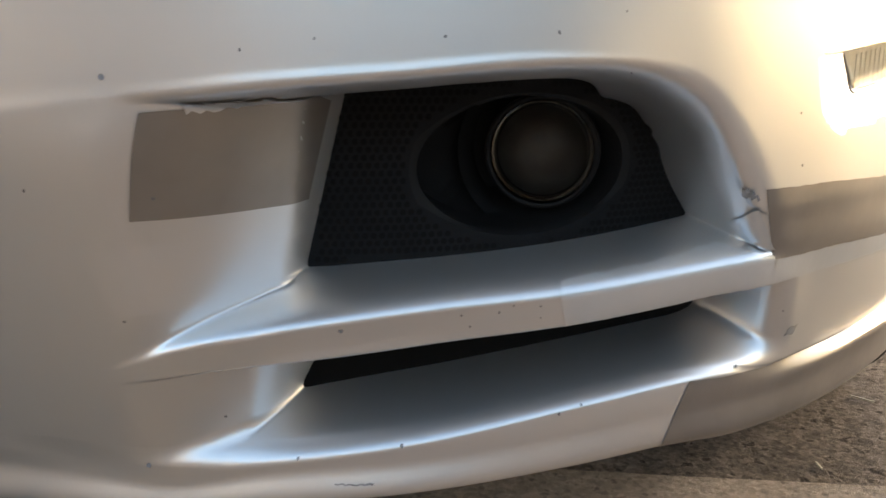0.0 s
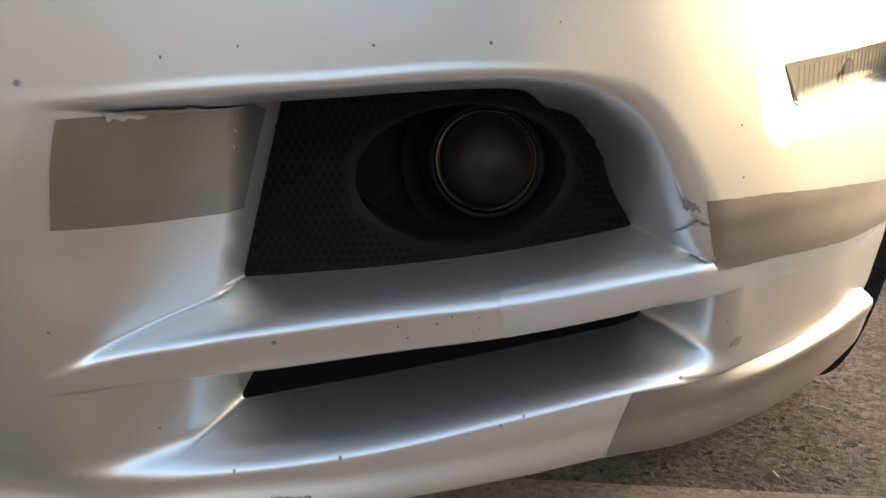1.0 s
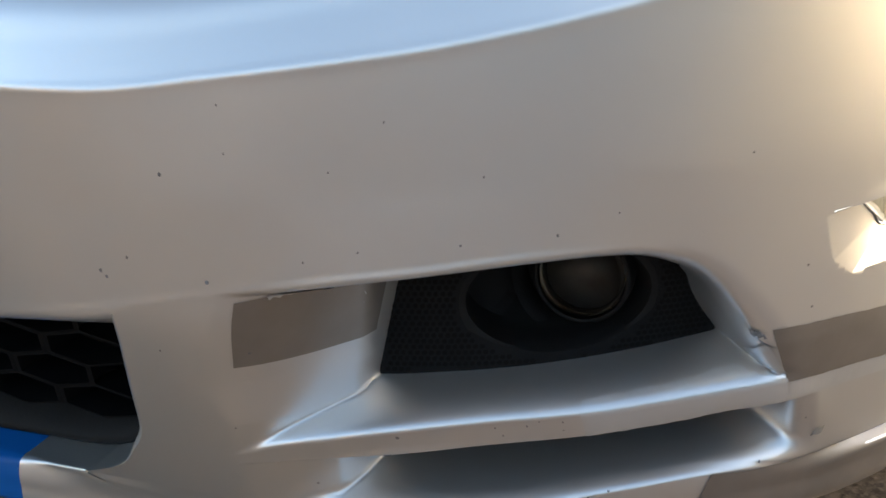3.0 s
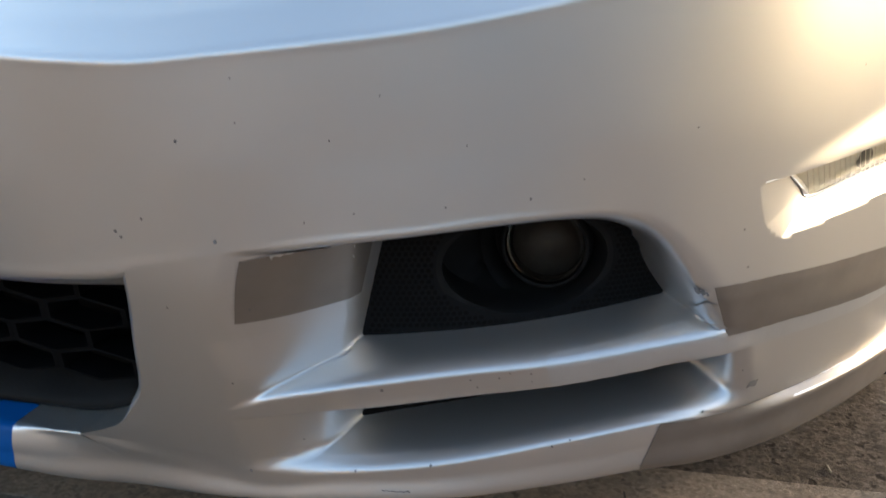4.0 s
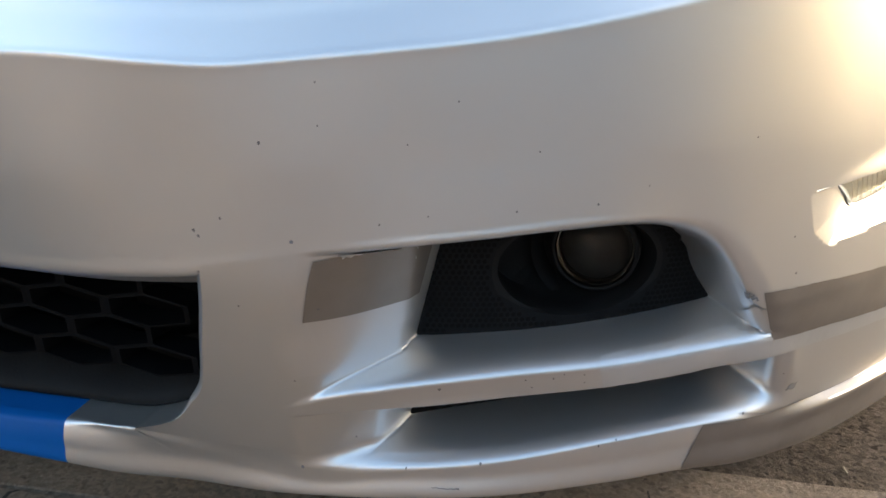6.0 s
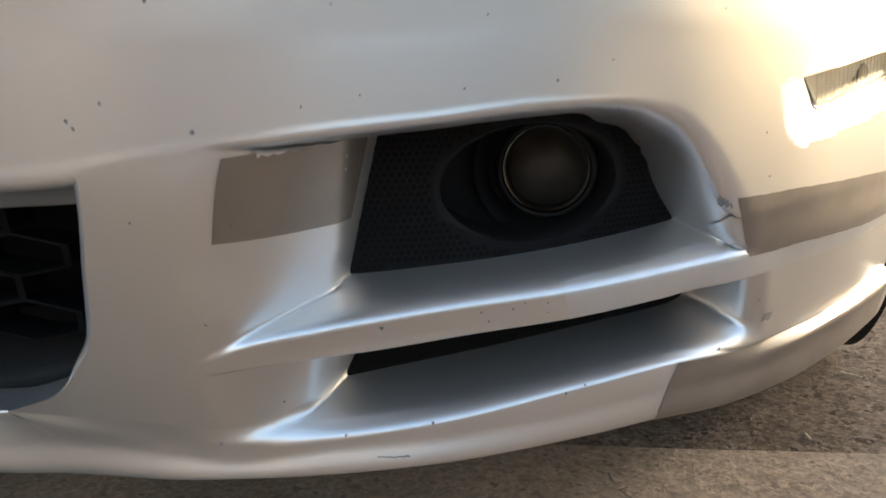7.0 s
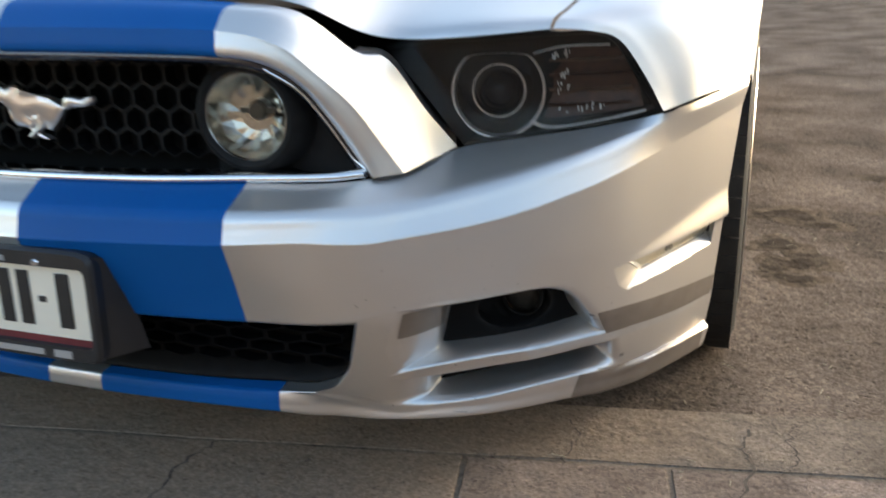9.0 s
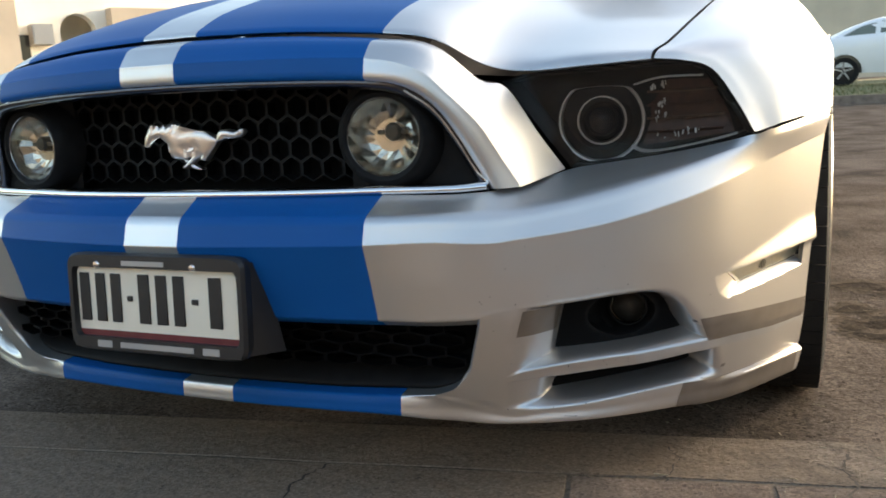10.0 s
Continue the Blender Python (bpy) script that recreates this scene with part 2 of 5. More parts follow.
    deep.inputs[1].default_value, deep.inputs[2].default_value, deep.inputs[3].default_value, deep.inputs[4].default_value = 0.60, 0.66, 1.0, 1 - grit * 1.3
    pitted.data_type, pitted.blend_type = "RGBA", "MULTIPLY"
    pitted.inputs[0].default_value = 1.0
    nt.links.new(tint.outputs[2], pitted.inputs[6])
    nt.links.new(deep.outputs[0], pitted.inputs[7])
    nt.links.new(pitted.outputs[2], b.inputs["Base Color"])
    pit = nt.nodes.new("ShaderNodeTexNoise")
    pit.inputs["Scale"].default_value, pit.inputs["Detail"].default_value, pit.inputs["Roughness"].default_value = fine * 3.3, 10, 0.8
    nt.links.new(tc.outputs["Object"], pit.inputs["Vector"])
    add = nt.nodes.new("ShaderNodeMath")
    add.operation = "MULTIPLY_ADD"
    nt.links.new(pit.outputs[0], add.inputs[0])
    add.inputs[1].default_value = 0.6
    low = nt.nodes.new("ShaderNodeMath")
    low.operation = "MULTIPLY_ADD"
    low.inputs[1].default_value = grit * 1.5
    nt.links.new(deep.outputs[0], low.inputs[0])
    nt.links.new(speck.outputs[0], low.inputs[2])
    lump, heave = nt.nodes.new("ShaderNodeTexNoise"), nt.nodes.new("ShaderNodeMath")
    lump.inputs["Scale"].default_value, lump.inputs["Detail"].default_value = 26, 3
    nt.links.new(tc.outputs["Object"], lump.inputs["Vector"])
    heave.operation, heave.inputs[1].default_value = "MULTIPLY_ADD", 2.2
    nt.links.new(lump.outputs[0], heave.inputs[0])
    nt.links.new(low.outputs[0], heave.inputs[2])
    nt.links.new(heave.outputs[0], add.inputs[2])
    bp = nt.nodes.new("ShaderNodeBump")
    bp.inputs["Strength"].default_value, bp.inputs["Distance"].default_value = bump, 0.004
    nt.links.new(add.outputs[0], bp.inputs["Height"])
    nt.links.new(bp.outputs[0], b.inputs["Normal"])
    return m


CONCRETE = ground_material("apron_concrete", (0.275, 0.222, 0.188), (0.175, 0.141, 0.119), 7.0, 80, 1.0, 0.34)
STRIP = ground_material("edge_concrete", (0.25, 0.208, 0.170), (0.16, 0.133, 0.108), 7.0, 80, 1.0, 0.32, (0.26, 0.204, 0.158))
# lighter west end: the brighter light there is painted into the colour
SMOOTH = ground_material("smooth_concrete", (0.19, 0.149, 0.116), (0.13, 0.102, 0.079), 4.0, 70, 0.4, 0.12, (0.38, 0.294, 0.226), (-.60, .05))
ROUGH = ground_material("rough_concrete", (0.215, 0.174, 0.142), (0.105, 0.086, 0.070), 2.6, 70, 1.0, 0.48)
JOINT = ground_material("joint_dirt", (0.25, 0.205, 0.165), (0.15, 0.123, 0.097), 6, 60, 0.5)
GRID = pose(.565, .322, 0, 0, 0, 10)
bm = bmesh.new()
bmesh.ops.create_grid(bm, x_segments=2, y_segments=2, size=600)
for v in bm.verts:
    v.co.z = -.008
ground = tagged(part("ground", bm, ROUGH), "rough weathered concrete driveway with dark stains", "ground", kind="structure")
pavement = tagged(new("pavement"), "smooth concrete apron with joints and cracks", "pavement", kind="structure")


def slab(u0, u1, v0, v1, seed):
    """One concrete slab with worn edges, in the grid of the joints."""
    rr = random.Random(seed)
    n, r = 40, .0045
    bm = bmesh.new()
    us = [u0 + (u1 - u0) * i / n for i in range(n + 1)]
    w = [rr.uniform(-.003, .003) for _ in range(2 * n + 4)]
    top = [[(u, v1 - r + w[i] * .5), (u, v0 + r + w[i + n])] for i, u in enumerate(us)]
    ring = [GRID @ Vector((min(max(u, u0 + r), u1 - r), v, 0)) for u, v in [p[0] for p in top] + [p[1] for p in reversed(top)]]
    low = [GRID @ Vector((u, v, -.007)) for u, v in [(u, v1 + w[i] * .5) for i, u in enumerate(us)] + [(u, v0 + w[i + n]) for i, u in reversed(list(enumerate(us)))]]
    a, b = [bm.verts.new(p) for p in ring], [bm.verts.new(p) for p in low]
    m = len(a)
    for k in range(m):
        bm.faces.new((a[k], b[k], b[(k + 1) % m], a[(k + 1) % m])).smooth = True
    for k in range(n):
        bm.faces.new((a[k], a[k + 1], a[m - 2 - k], a[m - 1 - k])).smooth = True
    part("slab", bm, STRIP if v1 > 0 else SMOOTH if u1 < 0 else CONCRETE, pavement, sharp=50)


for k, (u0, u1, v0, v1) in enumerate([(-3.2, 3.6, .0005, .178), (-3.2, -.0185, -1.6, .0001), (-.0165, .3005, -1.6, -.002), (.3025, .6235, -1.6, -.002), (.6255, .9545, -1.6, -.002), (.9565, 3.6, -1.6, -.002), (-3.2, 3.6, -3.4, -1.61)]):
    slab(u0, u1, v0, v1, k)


bm = bmesh.new()
bm.faces.new([bm.verts.new(GRID @ Vector((u, v, -.0018))) for u, v in ((-3.2, -3.4), (3.6, -3.4), (3.6, .17), (-3.2, .17))])
part("joint_bed", bm, JOINT, pavement, "brown dirt in the joints", sharp=0)


def scatter_crack(pts, width, seed):
    rr = random.Random(seed)
    bm = bmesh.new()
    line = catmull([(x, y, .0006) for x, y in pts], 8)
    prev = None
    for p in line:
        q = p + Vector((rr.uniform(-.006, .006), rr.uniform(-.004, .004), 0))
        w = width * rr.uniform(.3, 1.2)
        pair = bm.verts.new(q - Vector((w, 0, 0))), bm.verts.new(q + Vector((w, 0, 0)))
        if prev:
            bm.faces.new((prev[0], prev[1], pair[1], pair[0]))
        prev = pair
    part("crack", bm, CRACK, pavement, "dark crack", sharp=0)


CRACK = material("crack_dirt", (0.075, 0.062, 0.050), 0.95, vary=0.4, scale=60)
scatter_crack([(.955, .22), (.962, .29), (.985, .40), (.972, .455), (.975, .52)], .0028, 1)
scatter_crack([(1.03, .40), (1.05, .45), (1.04, .50), (1.055, .56)], .0020, 4)
scatter_crack([(.70, .33), (.71, .41), (.695, .47)], .0014, 5)
scatter_crack([(.975, .45), (1.02, .47), (1.09, .462), (1.16, .485)], .0014, 6)
scatter_crack([(.10, -.02), (.12, .06), (.11, .16), (.13, .24)], .0022, 2)
# bits of dry straw
bm = bmesh.new()
rr = random.Random(3)
for k in range(160):
    x, y = rr.uniform(.5, 2.2), rr.uniform(.15, 1.8)
    a, ln = rr.uniform(0, 3.14), rr.choice((.002, .003, .004, .006, .012))
    box(bm, -ln, ln, -.0007, .0007, 0, .0012, pose(x, y, -.007 if .98 * y - .17 * x > .40 else .0005, 0, 0, math.degrees(a)))
tagged(part("straw", bm, material("dry_straw", (0.42, 0.37, 0.27), 0.8, vary=0.4, scale=90)), "scattered bits of dry straw on the concrete", "straw", kind="stuff")
# dark stains beside the wheel
STAIN = ground_material("oil_stain", (0.055, 0.045, 0.036), (0.10, 0.080, 0.062), 16, 40, 0.9, 0.4)
FAINT = ground_material("faint_stain", (0.105, 0.084, 0.064), (0.155, 0.123, 0.094), 12, 36, 0.9, 0.45)
for k, (x, y, rx, ry) in enumerate([(1.08, 1.27, .055, .03), (1.05, 1.36, .045, .05), (1.11, 1.40, .05, .07), (1.05, 1.52, .05, .05), (1.08, 1.80, .09, .06), (1.17, 1.72, .06, .03), (1.45, 1.85, .08, .04), (1.75, 1.75, .12, .04), (1.40, 2.3, .06, .03)]):
    for faint in (1, 0):
        rr = random.Random(k + 40 + 100 * faint)
        grow = 1.55 if faint else .85
        bm = bmesh.new()
        ring = []
        for q in range(28):
            a = q * math.pi / 14
            f = grow * (1 + .22 * math.sin(3 * a + k) + rr.uniform(-.16, .16))
            ring.append(bm.verts.new((x + rx * f * math.cos(a), y + ry * f * math.sin(a), -.0074 + .0012 * (1 - faint) + .00009 * k)))
        bm.faces.new(ring)
        part("stain", bm, FAINT if faint else STAIN, ground, "dark oil stain", sharp=0)

# ---- surroundings ----
CREAM = material("cream_render", (0.88, 0.85, 0.78), 0.9, vary=0.08, scale=1.5, bump=0.3, bump_scale=40)
WARM = material("tan_wall", (0.58, 0.49, 0.39), 0.9, vary=0.15, scale=1.2, bump=0.3, bump_scale=40)
GREYBOX = material("grey_metal", (0.33, 0.34, 0.35), 0.5, 0.3, vary=0.1, scale=4)
# unseen wall behind the camera; height and tone set for the front's reflections
bm = bmesh.new()
box(bm, -9, 9, -6.3, -6.0, 0, 1.9)
tagged(part("unseen_wall_south", bm, material("brown_wall", (0.33, 0.28, 0.235), 0.9, vary=0.15, scale=1.2, bump=0.3, bump_scale=40)), "plain brown rendered wall out of view behind the camera", "wall", kind="structure")

# added wall, out of view: darkens what the bumper reflects from the right
bm = bmesh.new()
box(bm, 7.5, 7.8, -5.995, 1.2, 0, 2.7)
tagged(part("unseen_wall_east", bm, bpy.data.materials["brown_wall"]), "plain brown wall out of view, added to darken reflections", "wall", kind="structure")


def house():
    h = tagged(new("house"), "cream rendered house with an arched porch", "house")
    base = pose(-10.2, 10.4, 0, 0, 0, 62)
    bm = bmesh.new()
    # front with an arch cut through it
    def wallpart(x0, x1, z0, z1, y0=0.0, y1=.25):
        box(bm, x0, x1, y0, y1, z0, z1, base)

    cx, r, zc = -.30, .30, 1.98
    wallpart(-4.5, cx - r, 0, 3.6)
    wallpart(cx + r, 6, 0, 3.6)
    wallpart(cx - r, cx + r, 2.30, 3.6)
    seg = 12
    for k in range(seg):
        a0, a1 = math.pi * k / seg, math.pi * (k + 1) / seg
        x0, x1 = cx - r * math.cos(a0), cx - r * math.cos(a1)
        z0, z1 = zc + r * math.sin(a0), zc + r * math.sin(a1)
        vs = [bm.verts.new(base @ Vector(p)) for p in ((x0, 0, z0), (x1, 0, z1), (x1, 0, 2.30), (x0, 0, 2.30), (x0, .25, z0), (x1, .25, z1))]
        bm.faces.new(vs[:4])
        bm.faces.new((vs[0], vs[4], vs[5], vs[1]))
    wallpart(-4.5, 6, 0, 3.6, 1.2, 1.4)
    part("wall", bm, CREAM, h, "cream rendered wall", sharp=30)
    bm = bmesh.new()
    box(bm, .18, 2.6, -.30, -.003, 0, 2.36, base)
    part("side_wall", bm, WARM, h, "tan garden wall")
    bm = bmesh.new()
    box(bm, -4.8, 6.3, -.3, 2.7, 3.6, 3.8, base)
    part("roof", bm, CREAM, h, "flat roof slab")
    bm = bmesh.new()
    box(bm, -1.10, -.78, -.28, -.002, 1.76, 2.08, base)
    box(bm, -1.08, -.80, -.286, -.281, 1.78, 2.06, base)
    part("meter_cabinet", bm, GREYBOX, h, "grey metal cabinet on the wall")
    bm = bmesh.new()
    box(bm, -1.31, -1.10, -.012, .02, 1.52, 1.93, base)
    part("window", bm, GLOSS_BLACK0, h, "dark window")
    bm = bmesh.new()
    box(bm, -1.95, -1.36, -.5, -.05, 0, 3.4, base)
    part("pillar", bm, WARM, h, "tan pillar")


GLOSS_BLACK0 = material("dark_pane", (0.02, 0.02, 0.022), 0.15, vary=0.2, scale=3)
house()
# far side of the street: kerb, verge, parked saloon, wall
bm = bmesh.new()
box(bm, -8, 60, 17.0, 17.22, -.01, .17)
tagged(part("kerb", bm, CONCRETE), "pale concrete kerb along the verge", "kerb", kind="structure")
GRASS = material("verge_grass", (0.10, 0.12, 0.04), 0.95, second=(0.20, 0.17, 0.09), scale=6)
bm = bmesh.new()
loft(bm, [[(-8, 17.22, .165), (20, 17.22, .165), (60, 17.22, .165)], [(-8, 18.6, .25), (20, 18.6, .25), (60, 18.6, .25)], [(-8, 19.8, .29), (20, 19.8, .29), (60, 19.8, .29)], [(-8, 34, .3), (20, 34, .3), (60, 34, .3)]], 6, 3)
rr = random.Random(8)
for k in range(2600):
    x, y = rr.uniform(1.2, 6.5), rr.uniform(17.25, 20.2)
    z = .165 + (y - 17.22) * .045
    h, w = rr.uniform(.03, .10), .012
    a = rr.uniform(0, 3.1)
    d = Vector((math.cos(a) * w, math.sin(a) * w, 0))
    p = Vector((x, y, z))
    bm.faces.new([bm.verts.new(q) for q in (p - d, p + d, p + Vector((rr.uniform(-.03, .03), rr.uniform(-.03, .03), h)))])
tagged(part("verge", bm, GRASS, sharp=0), "dry patchy grass verge along the kerb", "grass", kind="stuff")
bm = bmesh.new()
box(bm, -8, 40, 30, 30.3, .4, 3.2)
tagged(part("wall_north", bm, WARM), "tan boundary wall across the street", "wall", kind="structure")


def saloon():
    """The white parked car across the street, seen from its side; x runs towards its nose."""
    c = tagged(new("parked_car"), "white saloon car parked beside the verge", "car")
    at = pose(1.85, 20.9, .30, 0, 0, 2)
    white = material("white_paint", (0.80, 0.81, 0.83), 0.25, 0.0, 0.5, vary=0.03, scale=2)
    prof = [(-.72, .52, .92), (-.66, .36, 1.02), (-.30, .30, 1.06), (.35, .28, 1.10), (1.1, .26, 1.12), (2.2, .26, 1.10), (3.0, .26, 1.04), (3.7, .32, .86), (3.85, .45, .66)]
    bm = bmesh.new()
    loft(bm, [[at @ Vector((x, -.80, lo)) for x, lo, hi in prof], [at @ Vector((x, -.88, lo * .5 + hi * .5)) for x, lo, hi in prof], [at @ Vector((x, -.78, hi)) for x, lo, hi in prof], [at @ Vector((x, 0, hi + .03)) for x, lo, hi in prof], [at @ Vector((x, .78, hi)) for x, lo, hi in prof], [at @ Vector((x, .88, lo * .5 + hi * .5)) for x, lo, hi in prof], [at @ Vector((x, .80, lo)) for x, lo, hi in prof]], 4, 4)
    cabin = [(-.32, 1.05, 1.06), (.15, 1.06, 1.27), (.75, 1.07, 1.43), (1.5, 1.08, 1.46), (2.0, 1.08, 1.38), (2.75, 1.06, 1.08)]
    loft(bm, [[at @ Vector((x, -.74, lo)) for x, lo, hi in cabin], [at @ Vector((x, -.58, hi)) for x, lo, hi in cabin], [at @ Vector((x, 0, hi + .03)) for x, lo, hi in cabin], [at @ Vector((x, .58, hi)) for x, lo, hi in cabin], [at @ Vector((x, .74, lo)) for x, lo, hi in cabin]], 4, 3)
    part("body", bm, white, c, "white painted body", sharp=45)
    for pts in ([(-.02, 1.10), (.62, 1.12), (.66, 1.36), (.35, 1.29)], [(.72, 1.12), (1.40, 1.12), (1.36, 1.40), (.76, 1.385)], [(1.48, 1.12), (2.25, 1.11), (1.85, 1.35), (1.46, 1.40)]):
        bm = bmesh.new()
        vs = [bm.verts.new(at @ Vector((x, -.755 + (z - 1.06) * .42 - .012, z))) for x, z in pts]
        bm.faces.new(vs)
        part("side_window", bm, SALOON_GLASS, c, "greenish side window")
    for wx in (0.0, 2.6):
        wh = new("wheel")
        wh.parent = c
        m = at @ pose(wx, -.78, .325, 90, 0, 0)
        bm = bmesh.new()
        lathe(bm, [(.21, -.1), (.30, -.10), (.325, -.07), (.325, .07), (.30, .10), (.21, .09)], m, 36)
        part("tyre", bm, RUBBER, wh, "black tyre")
        bm = bmesh.new()
        lathe(bm, [(0, .055), (.205, .05), (.215, .09), (.20, .095)], m, 36)
        part("rim_back", bm, GLOSS_BLACK0, wh, "dark rim")
        bm = bmesh.new()
        for k in range(5):
            box(bm, -.018, .018, .02, .2, .07, .095, m @ pose(0, 0, 0, 0, 0, 72 * k))
        part("rim", bm, RIM0, wh, "grey alloy spokes")
        bm = bmesh.new()
        loft(bm, [[at @ Vector((wx + .37 * math.cos(a), -.882, .325 + .37 * math.sin(a))) for a in [math.pi * q / 8 - .15 for q in range(10)]], [at @ Vector((wx + .30 * math.cos(a), -.884, .325 + .30 * math.sin(a))) for a in [math.pi * q / 8 - .15 for q in range(10)]]], 2, 1)
        part("wheel_arch", bm, GLOSS_BLACK0, c, "dark wheel arch")


SALOON_GLASS = material("greenish_pane", (0.16, 0.19, 0.17), 0.12, vary=0.25, scale=2)
RIM0 = material("grey_alloy", (0.30, 0.30, 0.31), 0.35, 0.8)
saloon()

# ---- the car ----
car = tagged(new("car"), "silver sports coupe with two broad blue stripes", "car")


from mathutils.bvhtree import BVHTree


def stripe(c):
    return 1 if 0.05 < abs(c.x) < 0.343 else 0


# bumper cover. Stations run from the middle of the car to the wheel arch; s0 is the edge of the lower grille.
MID = [(0, 0), (.05, 0), (.20, .010), (.343, .029), (.44, .056)]


NS = 36  # samples for each span between stations


def row(middle, outer, n=NS):
    return catmull(middle + outer, n, True)


shelf = row([(0, .055, .503), (.05, .055, .503), (.20, .068, .503), (.343, .100, .502), (.44, .128, .499)],
            [(.484, .150, .500), (.51, .190, .503), (.545, .250, .510), (.585, .287, .519), (.62, .299, .523), (.68, .318, .530), (.725, .330, .536), (.76, .338, .542), (.79, .342, .548), (.829, .349, .557), (.878, .404, .570), (.934, .511, .584)])
upper = row([(x, y + .012, .476) for x, y in MID],
            [(.484, .088, .475), (.51, .102, .475), (.545, .125, .478), (.585, .150, .484), (.62, .172, .491), (.68, .210, .504), (.725, .245, .514), (.76, .278, .523), (.79, .308, .532), (.830, .3462, .543), (.880, .4015, .557), (.9335, .5045, .571)])
crease_m = [(x, y, .438 + .003 * x / .343) for x, y in MID]
crease_o = [(.484, .071, .439), (.51, .083, .438), (.545, .103, .441), (.585, .125, .445), (.62, .146, .449), (.68, .185, .460), (.725, .223, .471), (.76, .257, .481), (.79, .291, .492), (.829, .344, .508), (.876, .408, .528), (.9275, .5015, .545)]
crease = row(crease_m, crease_o)
face = row([(x, y + .017 - .01 * (x > .4), .385) for x, y in MID],
           [(.484, .079, .39), (.51, .088, .39), (.545, .105, .39), (.585, .127, .39), (.62, .147, .39), (.68, .185, .395), (.72, .218, .395), (.748, .246, .395), (.775, .276, .395), (.81, .321, .395), (.856, .389, .405), (.9165, .4975, .42)])
edge_m = [(0, .037, .328), (.05, .037, .328), (.20, .044, .328), (.343, .061, .327), (.44, .074, .328)]
edge_o = [(.488, .0878, .331), (.508, .0938, .335), (.543, .1088, .340), (.585, .127, .345), (.62, .146, .348), (.68, .185, .352), (.725, .227, .341), (.744, .247, .316), (.757, .263, .290), (.80, .313, .286), (.85, .391, .283), (.906, .502, .279)]
edge = row(edge_m, edge_o)
# below the edge: the even skin that the bay and the slot are sunk into
A = [(.4835, .090, .312), (.508, .100, .315), (.541, .117, .318), (.585, .138, .318), (.62, .157, .322), (.68, .195, .326), (.725, .2335, .318), (.745, .2525, .300), (.757, .2655, .2855), (.80, .3145, .282), (.85, .392, .279), (.906, .502, .275)]
E = [(.4725, .105, .280), (.505, .113, .275), (.530, .128, .275), (.585, .154, .275), (.62, .173, .278), (.68, .209, .282), (.725, .241, .283), (.747, .2595, .278), (.760, .272, .270), (.80, .318, .267), (.85, .393, .262), (.905, .502, .257)]
F = [(.4635, .114, .254), (.495, .125, .250), (.520, .135, .250), (.585, .165, .252), (.625, .188, .254), (.685, .2235, .2575), (.725, .2515, .261), (.746, .2665, .2615), (.764, .280, .262), (.80, .3207, .2595), (.85, .3953, .254), (.904, .5027, .249)]
H = [(.4570, .120, .240), (.490, .129, .2335), (.508, .143, .2275), (.585, .1725, .235), (.625, .1945, .2375), (.685, .2285, .241), (.725, .2555, .2445), (.745, .2705, .2465), (.767, .2855, .248), (.80, .3255, .2465), (.85, .3991, .241), (.903, .5039, .236)]
I = [(.447, .123, .228), (.487, .132, .220), (.506, .147, .2165), (.585, .1765, .222), (.625, .1985, .2245), (.685, .2335, .228), (.725, .2615, .2315), (.745, .277, .2335), (.769, .2935, .232), (.80, .3308, .232), (.85, .4032, .227), (.901, .5051, .222)]
K = [(.429, .131, .2100), (.484, .150, .196), (.503, .155, .192), (.555, .180, .196), (.606, .2015, .199), (.685, .2445, .206), (.735, .277, .210), (.757, .292, .211), (.776, .3105, .212), (.80, .3388, .210), (.85, .4091, .207), (.8985, .5068, .203)]
L = [(.398, .1225, .1972), (.474, .150, .186), (.499, .1600, .1800), (.55, .182, .176), (.606, .204, .180), (.685, .249, .190), (.735, .282, .194), (.757, .299, .193), (.776, .3185, .188), (.80, .3465, .189), (.85, .4125, .1953), (.8965, .5075, .195)]
M_m = [(0, .095, .188), (.05, .095, .188), (.20, .102, .188), (.343, .117, .190), (.372, .123, .190)]
M = [(.408, .1285, .188), (.474, .1555, .173), (.499, .1640, .1670), (.55, .1805, .1705), (.606, .2025, .1745), (.685, .2475, .1845), (.735, .281, .190), (.757, .2985, .189), (.779, .3205, .1805), (.803, .3435, .1835), (.8495, .4010, .1905), (.902, .5005, .1895)]
N_m = [(0, .093, .176), (.05, .093, .176), (.20, .100, .176), (.343, .115, .176), (.378, .124, .1745)]
N = [(.415, .138, .173), (.474, .159, .162), (.499, .1668, .1575), (.55, .182, .163), (.606, .204, .165), (.685, .250, .170), (.735, .284, .174), (.757, .3015, .174), (.779, .3225, .173), (.803, .3465, .1755), (.8495, .4045, .1815), (.901, .5015, .180)]
O_m = [(0, .097, .163), (.05, .097, .163), (.20, .104, .163), (.343, .120, .160), (.38, .131, .155)]
O = [(.418, .146, .150), (.474, .162, .145), (.499, .169, .145), (.55, .184, .146), (.606, .206, .148), (.685, .259, .148), (.735, .296, .149), (.757, .312, .148), (.775, .330, .1477), (.80, .358, .1478), (.85, .430, .150), (.8895, .509, .1465)]
P_m = [(x, .20, .165) for x in (0, .05, .20, .343, .40)]
P = [(.44, .20, .152), (.474, .21, .15), (.499, .22, .15), (.55, .24, .15), (.60, .27, .15), (.66, .32, .15), (.70, .35, .15), (.72, .37, .15), (.735, .39, .15), (.75, .41, .15), (.80, .47, .15), (.85, .53, .155)]


def between(p, q, f):
    return [u.lerp(v, f) for u, v in zip(p, q)]


